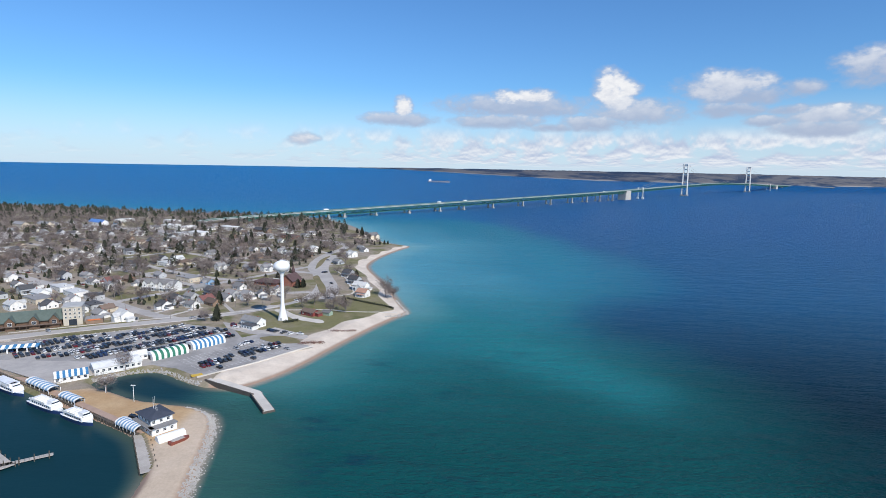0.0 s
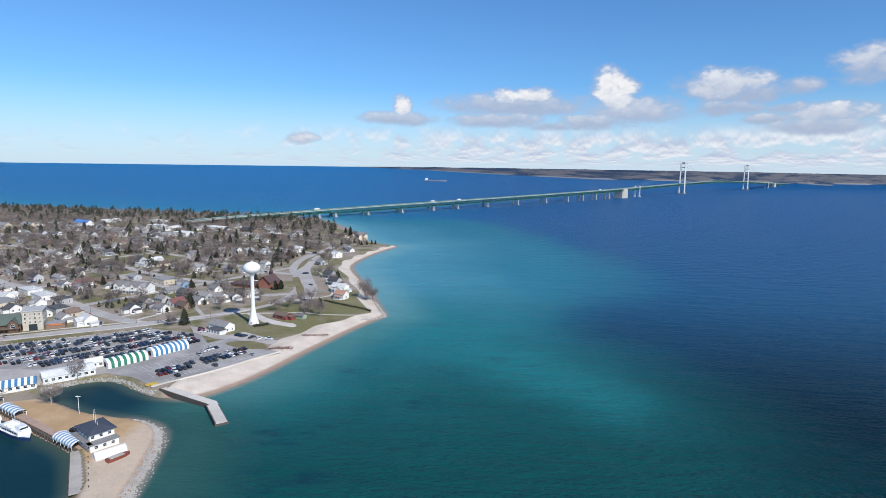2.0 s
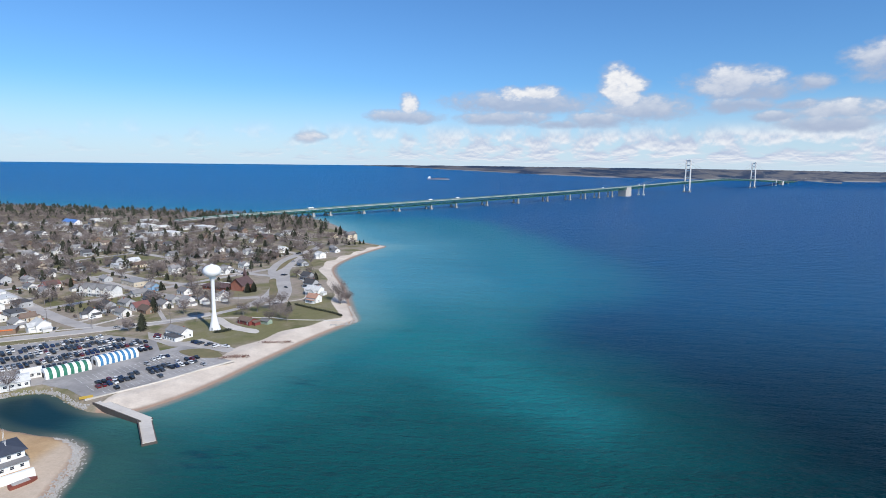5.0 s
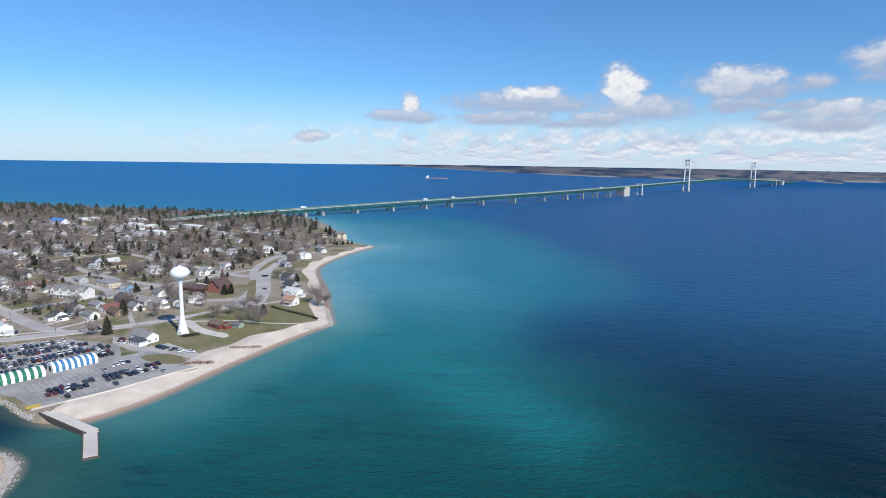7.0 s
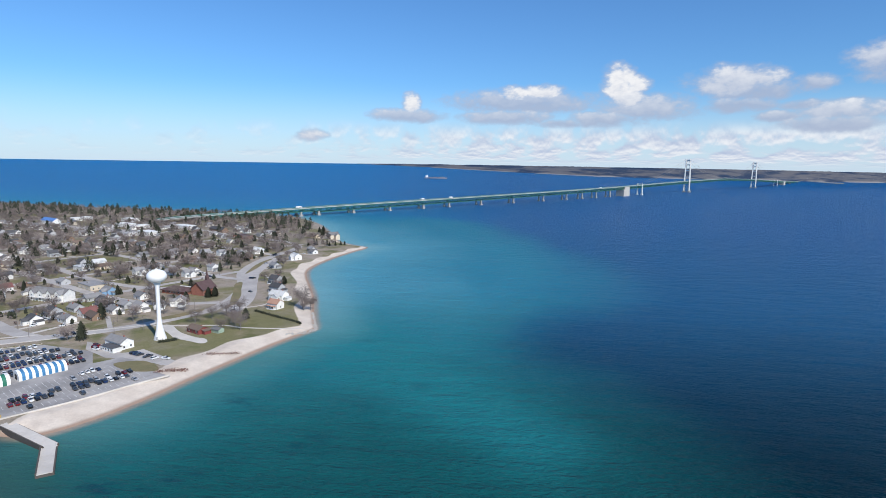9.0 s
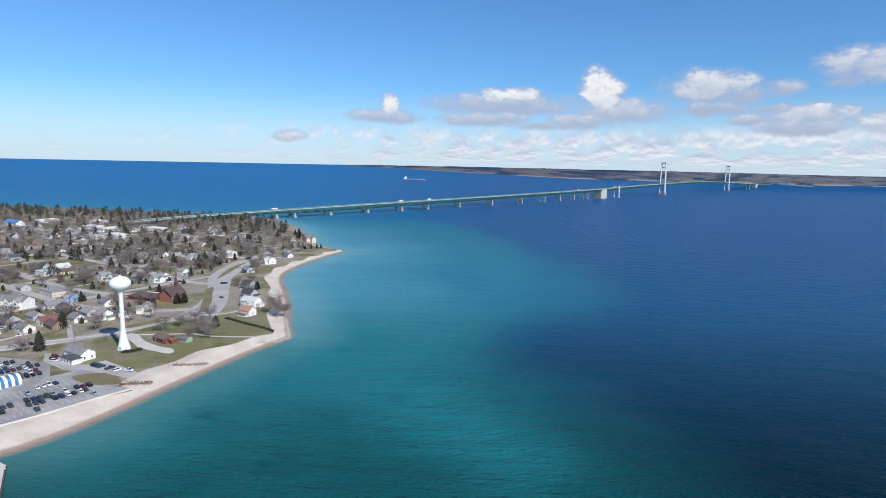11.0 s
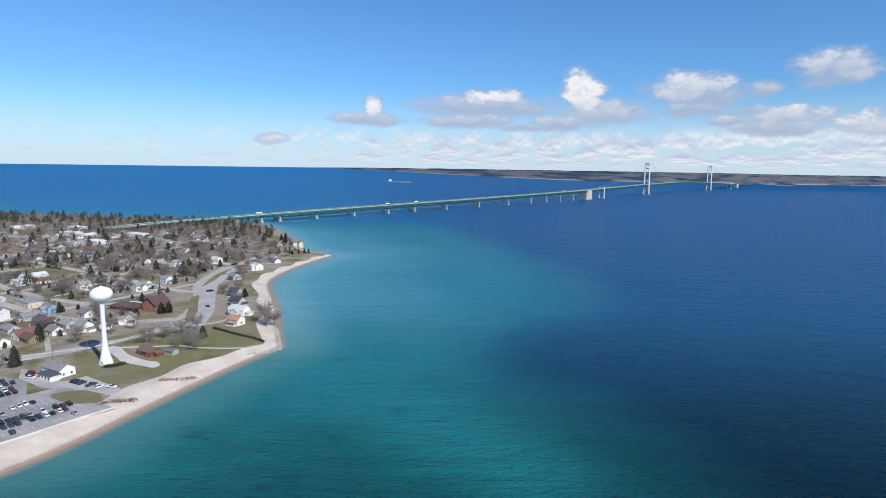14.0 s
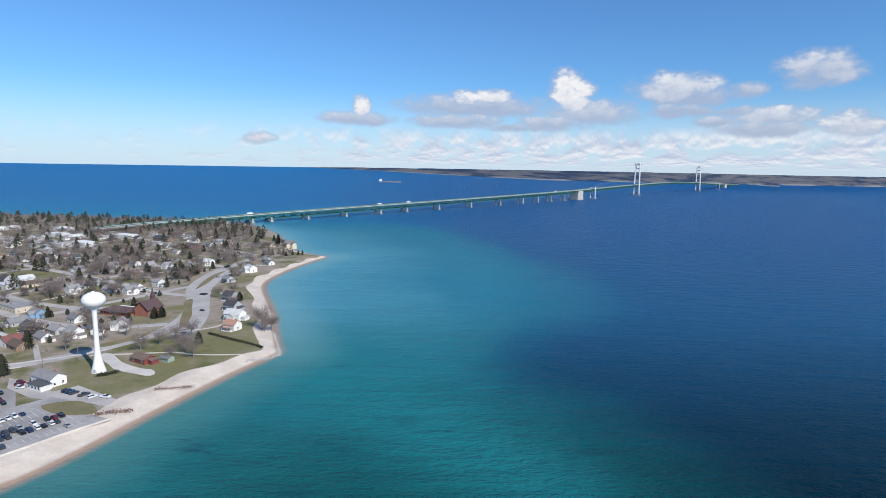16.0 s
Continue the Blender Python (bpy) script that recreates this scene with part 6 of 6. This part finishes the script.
PINE_AT = [(-250, 438), (-228, 391), (-147, 455), (-221, 500), (-210, 516), (-206, 520), (-364, 656), (-356, 688), (-482, 755), (-490, 776), (-396, 805), (-428, 827), (-398, 829), (-410, 815),
           (-599, 899), (-601, 931), (-409, 1018), (-468, 1040), (-308, 889), (-524, 1050), (-287, 461), (-539, 739), (-463, 754), (-721, 926), (-318, 700), (-262, 700), (-240, 870), (-232, 850),
           (-226, 842), (-236, 836), (-222, 858), (-330, 865), (-350, 1000), (-375, 1010), (-390, 985), (-206, 838), (-199, 844), (-193, 850), (-188, 853), (-212, 846), (-250, 940), (-256, 962), (-272, 990), (-168, 580)]
for x, y in BARE_AT:
    if np.min(np.hypot(road_pts[:, 0] - x, road_pts[:, 1] - y)) < 9:
        continue
    tree(x, y, "bare", tr_rng.randrange(4), tr_rng.uniform(0.75, 1.1), "leafless grey-brown tree in early spring", "leafless trees")
tree(-119, 497, "bare", 0, 1.35, "wide leafless willow at the edge of the beach", "leafless trees")
for x, y in PINE_AT:
    tree(x, y, "pine", tr_rng.randrange(3), tr_rng.uniform(0.8, 1.1) * (0.55 if y > 830 and x > -245 else 1.0), "dark green conifer of spruce shape", "conifers")
blocked = lambda x, y, m: any((x - a) ** 2 + (y - b) ** 2 < (r * 0.8 + m) ** 2 for a, b, r in OCCUPIED)
wood_zone = [(-480, 440), (-330, 400), (-240, 430), (-235, 520), (-245, 640), (-225, 850), (-215, 925), (-300, 1080), (-420, 1230), (-640, 1290), (-1200, 1380), (-1500, 1000)]
n_bare = n_pine = 0
for _ in range(14000):
    if n_bare >= 265 and n_pine >= 40:
        break
    y = 405 + 420 * tr_rng.random() ** 0.9
    x = tr_rng.uniform(-720, -210)
    if not in_poly(x, y, wood_zone) or blocked(x, y, 2.0) or np.min(np.hypot(road_pts[:, 0] - x, road_pts[:, 1] - y)) < 7.5:
        continue
    if tr_rng.random() < 0.15 and n_pine < 40:
        tree(x, y, "pine", tr_rng.randrange(3), tr_rng.uniform(0.6, 1.0), "dark green conifer among the houses", "conifers")
        n_pine += 1
    elif n_bare < 265:
        tree(x, y, "bare", tr_rng.randrange(4), tr_rng.uniform(0.6, 1.0), "leafless grey-brown tree among the houses", "leafless trees")
        n_bare += 1


def woods(name, count, zone, pine_share, label, seed, low=1.0, sprays=72):
    """Far trees past counting: slim cones and sprays joined in one mesh."""
    g = random.Random(seed)
    sh = Shape()
    verts, faces, mis = [], [], []
    xs_, ys_ = [p[0] for p in zone], [p[1] for p in zone]
    n = 0
    while n < count:
        x, y = g.uniform(min(xs_), max(xs_)), g.uniform(min(ys_), max(ys_))
        if not in_poly(x, y, zone) or blocked(x, y, 3) or np.min(np.hypot(road_pts[:, 0] - x, road_pts[:, 1] - y)) < 8:
            continue
        n += 1
        pine = g.random() < pine_share
        h = g.uniform(9, 17) if pine else g.uniform(7, 13)
        h *= low
        r = h * (0.40 if pine else 0.46)
        for k in range(sprays):
            a, t = g.uniform(0, 6.283), g.random()
            if pine:
                full = math.sqrt(max(0.02, math.sin(math.pi * min(1.0, 0.12 + t)))) if n % 2 else (1 - t) ** 0.55
                z, q = 3 + h * (0.15 + 0.85 * t), r * full * g.uniform(0.2, 1.05) + 0.2
                d = Vector((math.cos(a), math.sin(a), 0))
                s = Vector((-d.y, d.x, 0)) * g.uniform(0.7, 1.3)
                c = Vector((x, y, z)) + d * q
                i = len(verts)
                verts += [c - s - Vector((0, 0, 0.5)), c + s - Vector((0, 0, 0.5)), c - d * 0.5 + Vector((g.uniform(-0.5, 0.5), g.uniform(-0.5, 0.5), 1.5))]
            else:
                q = r * math.sqrt(g.random())
                c = Vector((x + q * math.cos(a), y + q * math.sin(a), 3 + h * (0.35 + 0.5 * t)))
                d = Vector((g.gauss(0, 1), g.gauss(0, 1), g.gauss(0.6, 0.7))).normalized()
                w = d.cross(Vector((g.uniform(-1, 1), g.uniform(-1, 1), 1))).normalized() * 0.27
                i = len(verts)
                verts += [c - w, c + w, c + d * 2.6 * max(low, 0.4)]
            faces.append((i, i + 1, i + 2))
            mis.append(0 if pine else 1)
    sh.raw(verts, faces)
    sh.mi = mis
    tagged(new(name, sh.mesh(name, [needle, twig])), label, "woods", kind="stuff")


woods("shore_woods", 1500, [(-1500, 1180), (-1000, 1160), (-640, 1130), (-420, 1090), (-330, 1000), (-285, 1000), (-300, 1060), (-390, 1200), (-470, 1250), (-700, 1300), (-1500, 1420)], 0.34, "mixed woods of dark conifers and bare trees along the shore", 31)
woods("town_trees", 3000, [(-1500, 760), (-900, 640), (-560, 540), (-420, 520), (-262, 640), (-240, 900), (-330, 1000), (-420, 1090), (-1000, 1160), (-1500, 1180)], 0.08, "bare spring trees and scattered conifers over the far town", 32)
woods("yard_shrubs", 900, [(-640, 520), (-480, 440), (-330, 400), (-240, 428), (-232, 520), (-250, 640), (-262, 800), (-420, 800), (-640, 760)], 0.3, "low bare shrubs and small evergreens in the yards", 33, 0.26, 34)
# clipped hedge on the lawn and shrubs at the tower's foot
hg = random.Random(9)


def clump(name, line, count, spread, h, mat, label):
    c, sh, vs, fs = smooth_line(line, 12), Shape(), [], []
    for _ in range(count):
        p = c[hg.randrange(len(c))]
        q = Vector((p[0] + hg.gauss(0, spread), p[1] + hg.gauss(0, spread), gz(p[0], p[1]) + h * hg.random()))
        d = Vector((hg.gauss(0, 1), hg.gauss(0, 1), hg.gauss(0.4, 0.8))).normalized()
        w = d.cross(Vector((hg.uniform(-1, 1), 1, hg.uniform(-1, 1)))).normalized() * 0.16
        i = len(vs)
        vs += [q - w, q + w, q + d * 0.6]
        fs.append((i, i + 1, i + 2))
    sh.raw(vs, fs)
    tagged(new(name, sh.mesh(name, mat)), label, "hedge")


clump("hedge", [(-150, 478), (-128, 465), (-104, 452)], 2600, 0.6, 1.3, needle, "long low dark green hedge on the lawn")
clump("shrubs", [(-176, 394), (-172, 396), (-169, 400)], 1200, 1.0, 1.4, needle, "dark green shrubs at the foot of the water tower")
clump("dune_shrubs", [(-146, 345), (-139, 349), (-134, 352)], 600, 1.5, 0.6, material("red_brown_brush", (0.17, 0.09, 0.07), 0.95, vary=0.2), "low red-brown brush at the edge of the sand")
clump("dune_shrubs", [(-134, 377), (-127, 381), (-120, 386)], 450, 1.3, 0.4, MATS["red_brown_brush"], "low red-brown brush on the beach")
# utility poles along the streets
for i, (x, y) in enumerate([(-203, 417), (-186, 412), (-233, 432), (-262, 418), (-290, 408), (-215, 404), (-310, 402), (-196, 470), (-340, 440), (-372, 462), (-205, 500), (-250, 610), (-290, 628), (-265, 390)]):
    up = thing("utility_pole", pose(x, y, 3, 0, 0, 30), "grey wooden utility pole beside the road", "pole", "utility poles")
    part("shaft", Shape().tube([(0, 0, -0.3), (0, 0, 10)], [0.17, 0.11], 6), bark, up)
    part("cross_arm", Shape().box(0, 0, 9.2, 2.4, 0.14, 0.16), bark, up)
# freighter
els_ = np.degrees(np.arctan2(lake_height(_u, -6.0) - 119, _u * _rm))
fu = float(_u[np.argmin(np.abs(els_ - FREIGHT_EL))])
fx, fy = fu * _rm * math.sin(radians(-6.45)), fu * _rm * math.cos(radians(-6.45))
fz = float(lake_height(np.array(fu), -6.0))
ship = thing("freighter", pose(fx, fy, fz, 0, 0, 4), "long lake freighter with pale superstructure", "ship")
part("hull", hull(140, 16, -1, 6), material("grey_hull", (0.25, 0.26, 0.30), 0.6), ship)
part("superstructure", Shape().box(-55, 0, 7, 16, 14, 10).box(-53, 0, 17, 9, 12, 4), gel, ship)
part("hatch_deck", Shape().box(8, 0, 7, 100, 10, 1.5), material("rust_deck", (0.3, 0.17, 0.12), 0.8), ship)
part("foremast", Shape().tube([(55, 0, 7), (55, 0, 16)], [0.5, 0.3]), gel, ship)
# causeway at the north end of the bridge
cw = deck_at(2260)
shc = Shape()
for k in range(14):
    a = radians(26.35 + 0.17 * k)
    r = math.hypot(cw.x, cw.y) + 4 * k
    shc.box(r * math.sin(a), r * math.cos(a), cw.z - 14 - k * 0.1, 22, 60, 13 - k * 0.4, -a)
tagged(new("causeway", shc.mesh("causeway", material("causeway_stone", (0.45, 0.41, 0.36), 0.9, vary=0.2, scale=0.05))), "pale stone causeway at the far end of the bridge", "causeway", kind="structure")
